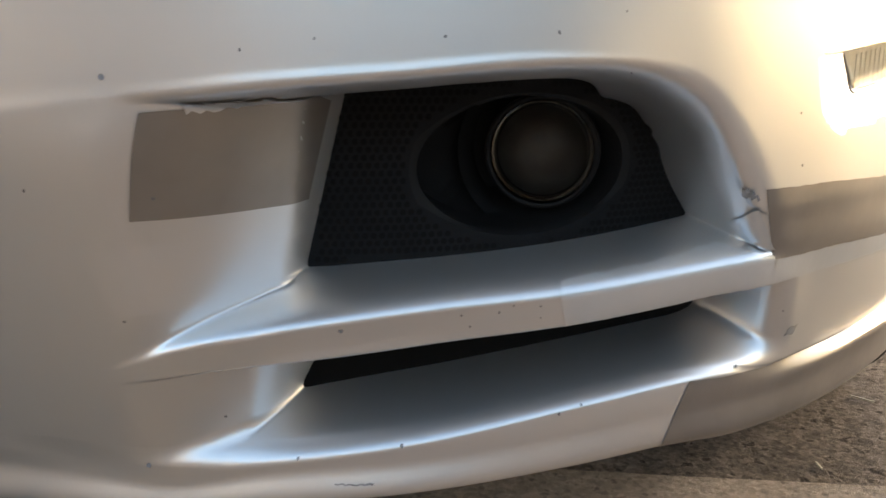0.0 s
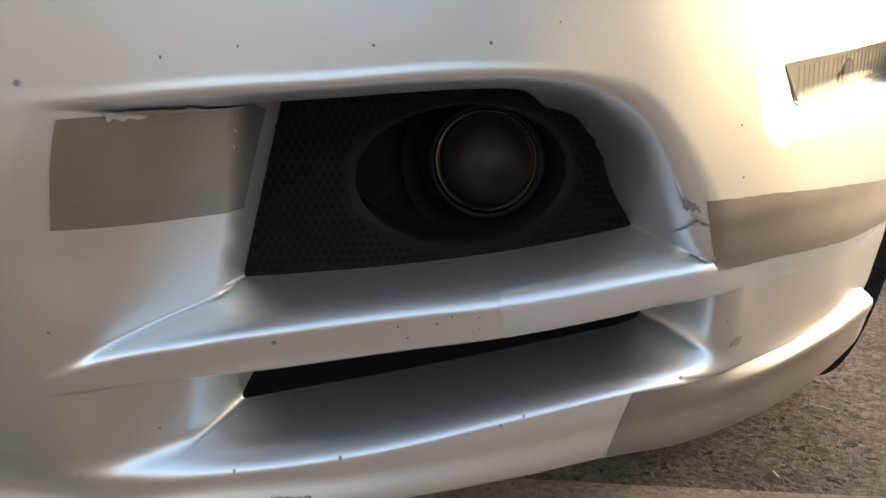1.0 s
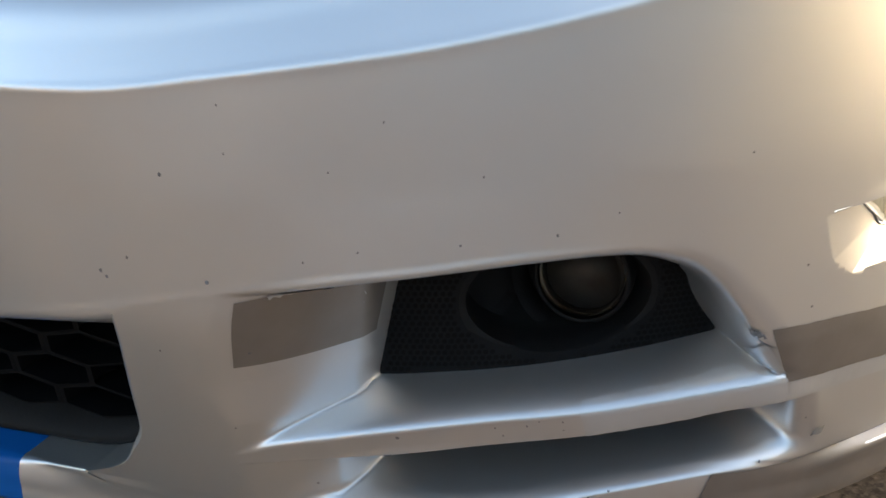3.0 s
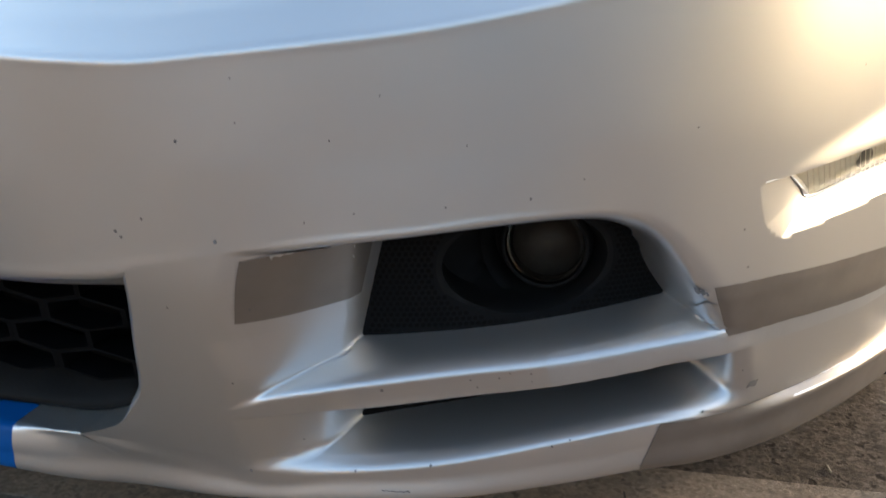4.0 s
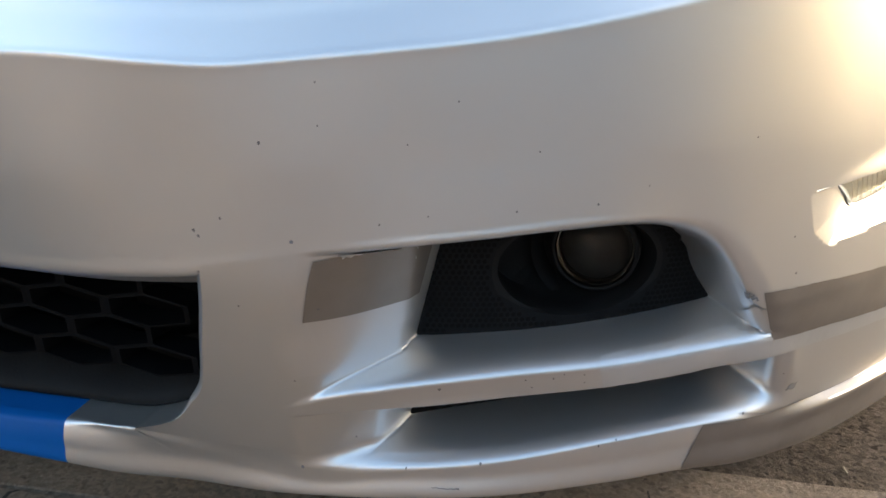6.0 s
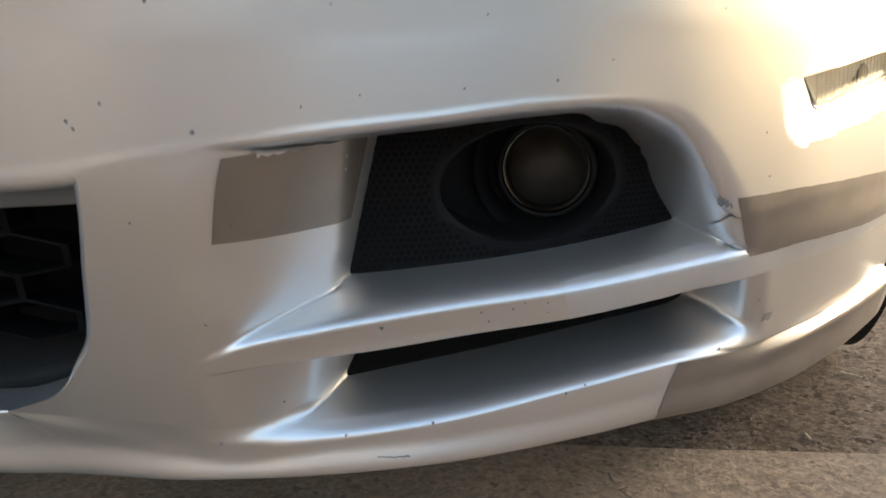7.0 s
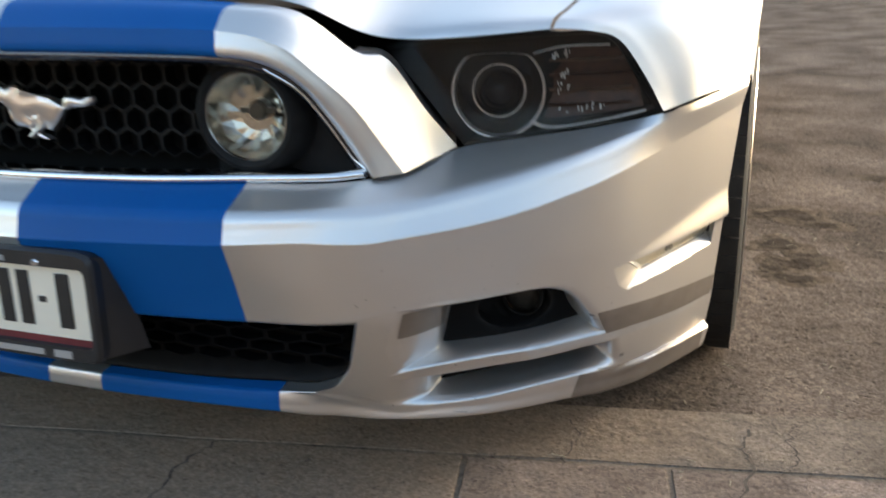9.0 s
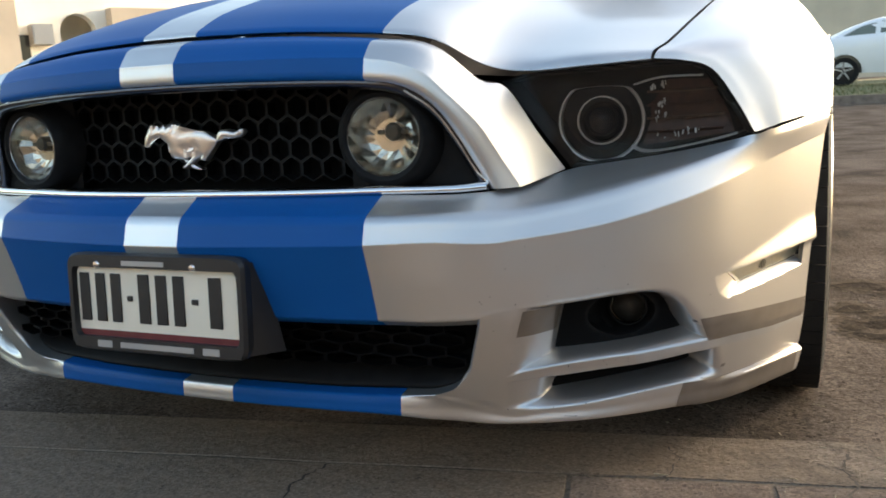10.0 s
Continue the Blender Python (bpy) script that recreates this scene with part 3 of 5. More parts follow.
def post_y(x, z):
    """The even face of the post between the lower grille and the fog lamp bay."""
    d = x - .38
    top = .066 + .13 * d + 4.58 * d ** 3
    foot = .126 + .3235 * d
    s = min(1, max(0, (.336 - z) / .166))
    return top + (foot - top) * s ** 1.1


def on_post(r):
    """The first three stations lie on the post."""
    return [(x, post_y(x, z), z) if i < 3 and x > .41 else (x, y, z) for i, (x, y, z) in enumerate(r)]


lip_m, lip_n, lip_o, lip_p = row(M_m, M), row(N_m, N), row(O_m, O), row(P_m, P)
S0 = 5 * NS  # first sample past the lower grille
es = edge[S0:]
As, Es, Fs, Hs, Is, Ks, Ls = [catmull(on_post(r), NS, True) for r in (A, E, F, H, I, K, L)]
low_rails = [As, Es, Fs, Hs, Is, Ks, between(Ks, Ls, .88), Ls]


def smooth_table(*pts):
    """A smooth function through (x, value) pairs."""
    line = catmull([(x, v, 0) for x, v in pts], 12, True)
    xs, vs = np.array([p.x for p in line]), np.array([p.y for p in line])
    return lambda x: np.interp(x, xs, vs)


def soft_max(a, b, k):
    h = np.maximum(0, k - np.abs(a - b)) / k
    return np.maximum(a, b) + h * h * k * .25


def soft_min(a, b, k):
    return -soft_max(-a, -b, k)


def post_line(x, z):
    d = x - .38
    top, foot = .066 + .13 * d + 4.58 * d ** 3, .126 + .3235 * d
    return top + (foot - top) * np.clip((.336 - z) / .166, 0, 1) ** 1.1


# fog lamp bay: front ridge and back line of its floor, and the curve of its brow and outer wall
ridge_z = smooth_table((.50, .2320), (.511, .2365), (.522, .2410), (.534, .2447), (.56, .2482), (.585, .2500), (.625, .2530), (.685, .2560), (.725, .2595), (.745, .2615), (.766, .2635), (.80, .266))
ridge_y = smooth_table((.50, .137), (.511, .1425), (.522, .1475), (.534, .1525), (.56, .1585), (.585, .1665), (.625, .1885), (.685, .2245), (.725, .2520), (.745, .2670), (.766, .2815), (.80, .322))
floor_y = smooth_table((.50, .160), (.5605, .2015), (.61, .2280), (.67, .2660), (.71, .2930), (.732, .3060), (.80, .345))
floor_z = smooth_table((.50, .247), (.5605, .2590), (.61, .2618), (.67, .2668), (.71, .2700), (.732, .2717), (.80, .277))
BROW = [(.4800, .3293, 7), (.5080, .3333, 7), (.5430, .3383, 7), (.5850, .3433, 7), (.6200, .3463, 7), (.6600, .3495, 6.0), (.6900, .3503, 4.7), (.7050, .3483, 3.7), (.7165, .3438, 2.9), (.7250, .3390, 2.6), (.7355, .3275, 2.4), (.7440, .3135, 2.1), (.7570, .2880, 1.95), (.7645, .2675, 1.9), (.7750, .2345, 1.9)]
BROW_LINE = [tuple(p) for p in catmull([(x, z, way * .01) for x, z, way in BROW], 7, True)]
# slot: ridge, back line and roof
lip_z = smooth_table((.48, .1700), (.499, .1725), (.55, .1755), (.606, .1795), (.685, .1893), (.735, .1945), (.757, .1955), (.80, .196))
lip_y = smooth_table((.48, .155), (.499, .1615), (.55, .182), (.606, .204), (.685, .249), (.735, .282), (.757, .299), (.80, .340))
slot_y = smooth_table((.48, .182), (.541, .210), (.57, .231), (.60, .251), (.66, .289), (.71, .322), (.745, .345), (.80, .380))
slot_z = smooth_table((.48, .186), (.541, .1905), (.57, .1925), (.60, .1945), (.66, .2010), (.71, .2070), (.745, .2110), (.80, .2140))
roof_z = smooth_table((.48, .2170), (.507, .2195), (.545, .2238), (.585, .2268), (.625, .2298), (.685, .2333), (.725, .2372), (.745, .2394), (.776, .2420), (.80, .243))


def bay_depth(x, z):
    """How far back the fog lamp bay reaches: its inner wall, floor and brow."""
    x0 = .515 + .33 * (z - .2313)
    wall = post_line(x0, z) + (1.6 + 12.3 * (z - .26)) * (x - x0) + 9.0 * np.maximum(0, x - (.5590 + .21 * (z - .26)))
    rise = np.clip((floor_y(x) - ridge_y(x)) / np.maximum(.004, floor_z(x) - ridge_z(x)), 2.5, 4.2)
    floor = ridge_y(x) + (z - ridge_z(x)) * rise
    best, way = np.full(x.shape, 9.0), np.full(x.shape, 7.0)
    for (xa, za, sa), (xb, zb, sb) in zip(BROW_LINE, BROW_LINE[1:]):
        dx, dz = xb - xa, zb - za
        t = np.clip(((x - xa) * dx + (z - za) * dz) / (dx * dx + dz * dz), 0, 1)
        off = np.hypot(x - xa - t * dx, z - za - t * dz) * np.where((x - xa) * dz - (z - za) * dx > 0, 1, -1)
        near = np.abs(off) < np.abs(best)
        best, way = np.where(near, off, best), np.where(near, (sa + (sb - sa) * t) * 100, way)
    return soft_min(wall, floor, .007), steep(best, way)


def steep(d, first):
    """Depth behind a brow: rounded edge, then nearly level."""
    return d * first + 34.0 * np.clip((first - 5.0) / 1.6, 0, 1) * np.maximum(0, d - .0025)


def slot_depth(x, z):
    x0 = .5015 + .26 * (z - .172)
    wall = post_line(x0, z) - .001 + .95 * (x - x0) + 5.0 * soft_max(0.0, x - (.5475 + .3 * (z - .2003)), .007)
    rise = (slot_y(x) - lip_y(x)) / (slot_z(x) - lip_z(x))
    floor = lip_y(x) + (z - lip_z(x)) * rise
    outer = .3080 + .5 * (z - .234) * -1 + .68 * (.776 - x)
    return soft_min(soft_min(wall, floor, .014), outer, .030), steep(roof_z(x) - z, 7.0)


def sink(x, y, z):
    """The bumper's y with the bay and the slot sunk into it, and how deep they go there."""
    low, under = bay_depth(x, z)
    bay_y = soft_min(low, y + under, .006)
    slot, under = slot_depth(x, z)
    slot_yy = soft_min(slot, y + under, .006)
    upper_zone, lower_zone = (x > .48) & (z > .19), (x > .47) & (z < .245)
    bay_y, slot_yy = np.where(upper_zone, bay_y, -9.0), np.where(lower_zone, slot_yy, -9.0)
    return soft_max(soft_max(y, bay_y, .013 + .015 * np.clip((x - .525) / .03, 0, 1) + .023 * np.clip((.56 - x) / .03, 0, 1) * np.clip((z - .255) / .03, 0, 1)), slot_yy, .009 + .009 * np.clip((x - .50) / .03, 0, 1)), bay_y, slot_yy


def bezel_y(x):
    u = (x - .648) / .821
    return .252 + .695 * (x - .648) + np.where(u < 0, 1.0, .5) * u * u


brow = between(edge, face, .16)
over, under = between(crease, upper, .12), between(crease, face, .10)
bm = bmesh.new()
skin(bm, [shelf, between(upper, shelf, .35), between(upper, shelf, .12), between(upper, crease, .15), between(upper, crease, .5), over, crease, under, between(crease, face, .5), face, between(edge, face, .78), between(edge, face, .58), between(edge, face, .38), brow, edge], 7, stripe, True, after=[edge[i] + Vector((0, .006, -.006)) if i < S0 else low_rails[0][i - S0] for i in range(len(edge))])


skin(bm, [es] + low_rails + [lip_m[S0:]], 40, 0, True, before=brow[S0:], after=lip_n[S0:])
lip_back = catmull([(0, .128, .196), (.05, .128, .196), (.20, .135, .196), (.343, .150, .198), (.375, .156, .199), (.400, .165, .203)], NS)
lip_top = catmull([(0, .099, .192), (.05, .099, .192), (.20, .106, .192), (.343, .121, .194), (.372, .1225, .1945), L[0]], NS)
skin(bm, [lip_back, between(lip_back, lip_top, .8), lip_top, lip_m[:S0 + 1]], 4, stripe, True, after=lip_n[:S0 + 1])
skin(bm, [lip_m, lip_n, lip_o, lip_p], 8, stripe, True, before=[Vector((v.x, v.y + .004, v.z + .006)) if i < S0 else Ls[i - S0] for i, v in enumerate(lip_m)])
# sink the bay and the slot
deep = [v for v in bm.verts if abs(v.co.x) > .47 and .150 < v.co.z < .362 and v.co.y > .06]
co = np.array([v.co for v in deep])
new_y, bay_y, slot_yy = sink(np.abs(co[:, 0]), co[:, 1], co[:, 2])
back = (bay_y > bezel_y(np.abs(co[:, 0])) + np.where(np.abs(co[:, 0]) > .66, .030, .018)) | (slot_yy > slot_y(np.abs(co[:, 0])) + .012)
gone = []
for v, y, far in zip(deep, new_y, back):
    v.co.y = y
    if far:
        gone.append(v)
bmesh.ops.delete(bm, geom=gone, context="VERTS")
# flanges of the lower grille
rim = catmull([brow[S0], edge[S0]] + [r[0] for r in low_rails] + [lip_m[S0], lip_n[S0]], 8)[8:8 * len(low_rails) + 9]
inward = []
for i in range(len(rim)):
    near = [v for v in rim if (v - rim[i]).length < .011]
    d = near[-1] - near[0]
    inward.append(Vector((d.z, 0, -d.x)).normalized())
fade = [min(1, max(0, (.240 - v.z) / .040)) for v in rim]
fade = [f * f * (3 - 2 * f) for f in fade]
skin(bm, [rim] + [[v + n * dn * (1 - f) + Vector((0, dy, dy * .14 * f)) for v, n, f in zip(rim, inward, fade)] for dn, dy in ((.0022, .0006), (.0045, .0028), (.0058, .0065), (.008, .03), (.011, .06))], 2, 0, True)
hem = edge[:S0 + 1]
skin(bm, [hem] + [[v + Vector((.003, dy + .004, dz) if i == S0 else (0, dy, dz)) for i, v in enumerate(hem)] for dy, dz in ((.003, -.003), (.009, -.0045), (.014, -.006), (.024, -.0125), (.028, -.0145), (.055, -.0155))], 2, stripe, True)
# return edge at the wheel arch
arch = [r[-1] for r in (shelf, upper, over, crease, under, face, edge, *low_rails, lip_m, lip_n, lip_o)]
skin(bm, [arch, [v + Vector((-.004, .006, 0)) for v in arch], [v + Vector((-.05, .03, 0)) for v in arch]], 2, 0, True)
bmesh.ops.remove_doubles(bm, verts=bm.verts[:], dist=0.00006)

# flare over the side marker: it stands out towards the wheel arch
for v in bm.verts:
    x, z = abs(v.co.x), v.co.z
    if x > .792 and .345 < z < .425:
        grow = min(1, (x - .792) / .100)
        d, h = z - (.3555 + (x - .781) * .1893), .004 + .036 * grow
        f = 1 - d / h if d > 0 else 1 + d / .010
        if f > 0:
            f = f * f * (3 - 2 * f) * .5 + f * .5
            v.co += Vector((math.copysign(.0062, v.co.x), -.0050, 0)) * (grow * f)
# pocket of the side marker: a five-sided cut with slanting walls, on both sides
POCKET = [(.781, .3555), (.7865, .330), (.796, .3195), (.898, .339), (.9025, .3785)]
for sd in (1, -1):
    area = [(x * sd, z) for x, z in POCKET]
    near = [f for f in bm.faces if .70 < f.calc_center_median().x * sd < .93 and .29 < f.calc_center_median().z < .44]
    for (x0, z0), (x1, z1) in zip(area, area[1:] + area[:1]):
        n = Vector((z1 - z0, 0, x0 - x1)).normalized()
        geom = list({e for f in near for e in f.edges}) + near + list({v for f in near for v in f.verts})
        cut = bmesh.ops.bisect_plane(bm, geom=geom, dist=1e-5, plane_co=(x0, 0, z0), plane_no=n)
        near = [f for f in bm.faces if .70 < f.calc_center_median().x * sd < .93 and .29 < f.calc_center_median().z < .44]

    def inside(c):
        turns = [(x1 - x0) * (c.z - z0) - (z1 - z0) * (c.x - x0) for (x0, z0), (x1, z1) in zip(area, area[1:] + area[:1])]
        return all(t > 0 for t in turns) or all(t < 0 for t in turns)

    gone = [f for f in near if inside(f.calc_center_median())]
    bmesh.ops.delete(bm, geom=gone, context="FACES_ONLY")
    open_edges = [e for e in bm.edges if len(e.link_faces) == 1 and .75 < e.verts[0].co.x * sd < .91 and .31 < e.verts[0].co.z < .39 and .75 < e.verts[1].co.x * sd < .91 and .31 < e.verts[1].co.z < .39 and e.verts[0].co.y < .505 and e.verts[1].co.y < .505]
    ring = bmesh.ops.extrude_edge_only(bm, edges=open_edges)["geom"]
    for v in ring:
        if isinstance(v, bmesh.types.BMVert):
            x, z = v.co.x * sd, v.co.z
            top_z = .3555 + (x - .781) * .1893
            if z > top_z - .0012 and x < .9018:
                x = max(x, .7963)
                z, sunk = .3568 + (x - .7963) * .205, .005
            elif x < .7965:
                t = min(1, max(0, (.3555 - z) / .036))
                x, z, sunk = .7963 + .0132 * t, .3568 - .0202 * t, .005 + .014 * t
            elif x < .8982:
                t = (x - .796) / .102
                x, z, sunk = .8095 + .080 * t, .3366 + .0145 * t, .019
            else:
                x, z, sunk = x - .006, max(z, .351), .012
            depth = sunk + lerp_table(x, [(.77, .280), (.797, .3095), (.83, .3615), (.865, .4235), (.899, .4920), (.91, .512)])
            v.co = Vector((x * sd, max(v.co.y + .001, depth + .002), z))
    for v in [g for g in ring if isinstance(g, bmesh.types.BMVert)]:
        for f in v.link_faces:
            f.smooth = False
bumper = part("bumper_cover", bm, [SILVER, BLUE], car, "silver bumper cover with stone chips and taped cracks", sharp=62)

# fog lamp bays
def bay(sd):
    """Black bezel with a bowl for the lamp, the lamp, and the dark back of the slot."""
    c = Vector((.648, .252, .306))
    t = Vector((.82, .57, 0)).normalized()
    n = Vector((t.y, -t.x, 0))

    def place(u, w, d):
        p = c + t * u + Vector((0, 0, 1)) * w - n * d
        return (p.x * sd, p.y, p.z)

    # outline of the bezel in its own plane, and the bowl: rings from outline to bowl edge to bowl floor
    bm = bmesh.new()
    corners = [(-.098, .037), (-.055, .0405), (0, .0435), (.041, .0530), (.072, .0500), (.091, .0230), (.097, -.032), (.060, -.037), (0, -.042), (-.060, -.0435), (-.104, -.0445), (-.101, -.005)]
    corners = [(u * 1.06 if u > -.09 else u + .001, w * 1.07) for u, w in corners]
    seg = 72
    outline = []
    for k in range(seg):
        a = math.radians(90 + 360 * k / seg)
        dx, dz = math.cos(a) * sd * sd, math.sin(a)
        best = 0.2
        for (x0, z0), (x1, z1) in zip(corners, corners[1:] + corners[:1]):
            det = dx * (z0 - z1) - dz * (x0 - x1)
            if abs(det) > 1e-9:
                r = (x0 * (z0 - z1) - z0 * (x0 - x1)) / det
                s = (dx * z0 - dz * x0) / det
                if -1e-6 <= s <= 1 + 1e-6 and r > 0:
                    best = min(best, r)
        outline.append((dx * best, dz * best))
    rings = []
    bowl = [((.003 + .0535 * math.cos(math.radians(90 + 360 * k / seg))), (-.002 + .0325 * math.sin(math.radians(90 + 360 * k / seg)))) for k in range(seg)]
    def bulge(u):
        return .006 - (1.5 if u < 0 else .66) * u * u
    for f in (0, .34, .67, .92):
        rings.append([(o[0] * (1 - f) + b[0] * f, o[1] * (1 - f) + b[1] * f, -bulge(o[0] * (1 - f) + b[0] * f)) for o, b in zip(outline, bowl)])
    rings.append([(b[0], b[1], -bulge(b[0]) + .0015) for b in bowl])
    for f, d in ((.98, .010), (.955, .020), (.91, .030), (.6, .042), (.2, .044)):
        rings.append([(b[0] * f + .008 * (1 - f), b[1] * f, d) for b in bowl])
    vs = [[bm.verts.new(place(*p)) for p in ring] for ring in rings]
    for i, (a, b) in enumerate(zip(vs, vs[1:])):
        for k in range(seg):
            f = bm.faces.new((a[k], a[(k + 1) % seg], b[(k + 1) % seg], b[k]))
            f.smooth, f.material_index = True, 1 if i >= 3 else 0
    bm.faces.new(vs[-1]).material_index = 1
    bezel = part("fog_lamp_bezel", bm, [TEXTURED, BLACK], car, "black plastic bezel with a dimpled surface", sharp=35)
    # dimples as rows of small, nearly flush discs; the hollows' shade is their dark colour
    corners = [(u * .925, w * .915) for u, w in corners]
    bm = bmesh.new()
    for i in range(-30, 30):
        for j in range(-14, 13):
            u, w = (i + .5 * (j % 2)) * .0038, j * .0036
            if ((u - .003) / .060) ** 2 + ((w + .002) / .0385) ** 2 < 1:
                continue
            hitp = False
            cr = 0
            for (x0, z0), (x1, z1) in zip(corners, corners[1:] + corners[:1]):
                if (z0 > w) != (z1 > w) and u < x0 + (w - z0) * (x1 - x0) / (z1 - z0):
                    cr += 1
            if cr % 2 == 0:
                continue
            d = -bulge(u)
            six = [(math.cos(k * math.pi / 3), math.sin(k * math.pi / 3)) for k in range(6)]
            rings = [[bm.verts.new(place(u + x * r, w + z * r * .92, d - up)) for x, z in six] for r, up in ((.0017, .00012), (.0014, .00016), (.0010, .00014))]
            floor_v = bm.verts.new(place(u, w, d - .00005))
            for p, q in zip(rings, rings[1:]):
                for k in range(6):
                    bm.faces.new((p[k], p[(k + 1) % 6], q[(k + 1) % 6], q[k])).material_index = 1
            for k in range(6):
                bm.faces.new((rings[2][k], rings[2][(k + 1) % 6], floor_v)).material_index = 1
    tagged(part("dimple_shade_discs", bm, [TEXTURED, DARK], bezel, sharp=0), kind="stuff")
    # lamp
    m = Matrix.Translation((.6564 * sd, .2758, .3071)) @ (Vector((sd * .08, -1, .03))).to_track_quat("Z", "Y").to_matrix().to_4x4() @ Matrix.Scale(.955, 4)
    lamp = new("fog_lamp")
    lamp.parent = car
    tagged(lamp, "round glass fog lamp with a bright rim")
    bm = bmesh.new()
    lathe(bm, [(.0246, -.008), (.0250, -.0030), (.0256, -.0006), (.0267, .0002), (.0280, -.0008), (.0284, -.004)], m @ pose(0, 0, -.0022), 56)
    part("lamp_rim", bm, FOG_RIM, lamp, "bright chrome rim")
    bm = bmesh.new()
    lathe(bm, [(0, -.026), (.012, -.024), (.02, -.017), (.0243, -.009)], m, 48)
    part("reflector", bm, REFLECTOR, lamp)
    bm = bmesh.new()
    lathe(bm, [(0, .0105), (.006, .0101), (.012, .0087), (.018, .0061), (.0222, .0028), (.0248, .0002), (.0252, -.003)], m @ pose(-.0015 * sd, -.0006, .0006), 48)
    part("lens", bm, LAMP_GLASS, lamp, "dusty clear glass lens")
    bm = bmesh.new()
    lathe(bm, [(.0290, -.030), (.0305, -.012), (.0300, .001), (.0288, .0022), (.0274, .0015)], m, 48)
    part("lamp_collar", bm, BLACK, lamp, "black plastic collar")
    # curved wall of the well on the inner side of the lamp
    bm = bmesh.new()
    turns = [math.radians(80 + 200 * k / 18) for k in range(19)]
    loft(bm, [[m @ Vector((r * math.cos(a) * sd, r * math.sin(a), h)) for a in turns] for r, h in ((.0445, .000), (.0405, -.006), (.0375, -.014), (.0350, -.026), (.0310, -.034))], 2, 2)
    part("lamp_well", bm, BLACK, lamp, "curved black well beside the lamp")
    # black sheet closes the slot; its dark depth is put into the colour
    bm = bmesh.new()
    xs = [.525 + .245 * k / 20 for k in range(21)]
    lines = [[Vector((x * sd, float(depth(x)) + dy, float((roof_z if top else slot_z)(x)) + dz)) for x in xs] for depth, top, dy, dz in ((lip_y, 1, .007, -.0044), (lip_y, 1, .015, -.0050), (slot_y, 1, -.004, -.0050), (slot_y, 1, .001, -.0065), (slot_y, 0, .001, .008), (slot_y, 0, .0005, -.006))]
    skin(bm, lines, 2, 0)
    part("slot_backing", bm, DARK, car, "black plastic roof of the slot with a black sheet for its dark depth")


bay(1)
bay(-1)

# nose over the grille, with the pillars beside it
n_in = [(0, .040, .672), (.05, .040, .672), (.20, .049, .669), (.343, .071, .662), (.395, .088, .650), (.428, .108, .622), (.452, .128, .580), (.472, .147, .535), (.486, .158, .503)]
n_in2 = [(0, .034, .678), (.05, .034, .678), (.20, .043, .675), (.343, .066, .669), (.402, .084, .656), (.438, .104, .626), (.464, .125, .583), (.485, .145, .537), (.498, .153, .503)]
n_rd = [(0, .036, .702), (.05, .036, .702), (.20, .046, .699), (.343, .071, .692), (.410, .091, .674), (.4474, .1139, .6364), (.4790, .1412, .5940), (.5028, .1641, .5443), (.5242, .1822, .5022)]
n_up = [(0, .058, .727), (.05, .058, .727), (.20, .070, .723), (.343, .094, .714), (.418, .117, .698), (.4590, .1470, .6480), (.4893, .1778, .6200), (.5190, .2044, .5600), (.5447, .2330, .5100)]
n_out = [(0, .085, .736), (.05, .085, .736), (.20, .099, .732), (.343, .126, .720), (.415, .146, .706), (.4678, .1820, .6560), (.4976, .2144, .6421), (.5340, .2447, .5740), (.5635, .2837, .5168)]


def mixed(p, q, f):
    return [tuple(u + (v - u) * f for u, v in zip(a, b)) for a, b in zip(p, q)]


bm = bmesh.new()
loft(bm, [n_in, n_in2, mixed(n_rd, n_in2, .14), n_rd, mixed(n_rd, n_up, .12), n_up, mixed(n_up, n_out, .85), n_out], 5, 3, stripe, True)
# edge turned back beside the headlamp
turn = n_out[5:]
loft(bm, [turn, [(x - .006, y + .010, z) for x, y, z in turn], [(x - .020, y + .055, z) for x, y, z in turn]], 5, 2, 0, True)
nose = part("nose_panel", bm, [SILVER, BLUE], car, "silver nose panel with blue stripes", weld=0.0006)

# hood
h0 = [(0, .091, .741), (.05, .091, .741), (.20, .105, .737), (.343, .132, .725), (.415, .152, .711), (.468, .200, .676), (.52, .232, .666), (.61, .240, .669), (.692, .280, .673)]
h1 = [(0, .100, .749), (.05, .100, .749), (.20, .114, .745), (.343, .142, .733), (.413, .170, .722), (.47, .222, .688), (.52, .250, .680), (.61, .256, .683), (.694, .294, .684)]
h2 = [(0, .20, .790), (.05, .20, .790), (.20, .21, .786), (.343, .23, .772), (.40, .25, .757), (.46, .30, .720), (.52, .33, .706), (.61, .34, .705), (.704, .37, .700)]
h3 = [(0, .50, .855), (.05, .50, .855), (.20, .50, .851), (.343, .51, .838), (.40, .52, .822), (.46, .54, .790), (.53, .56, .768), (.63, .57, .760), (.726, .58, .752)]
h4 = [(0, 1.25, .945), (.05, 1.25, .945), (.20, 1.25, .942), (.343, 1.25, .934), (.40, 1.25, .922), (.46, 1.25, .905), (.53, 1.25, .892), (.63, 1.25, .882), (.745, 1.25, .868)]
bm = bmesh.new()
lift = [.003, .003, .003, .004, .004, .003, .001, .001, .001]
h0, h1 = [[(x, y + .003, z + d) for (x, y, z), d in zip(r, lift)] for r in (h0, h1)]
loft(bm, [[(x, y + .03, z - .003) for x, y, z in h0], [(x, y + .004, z - .003) for x, y, z in h0], h0, h1, h2, h3, h4], 5, 4, stripe, True)
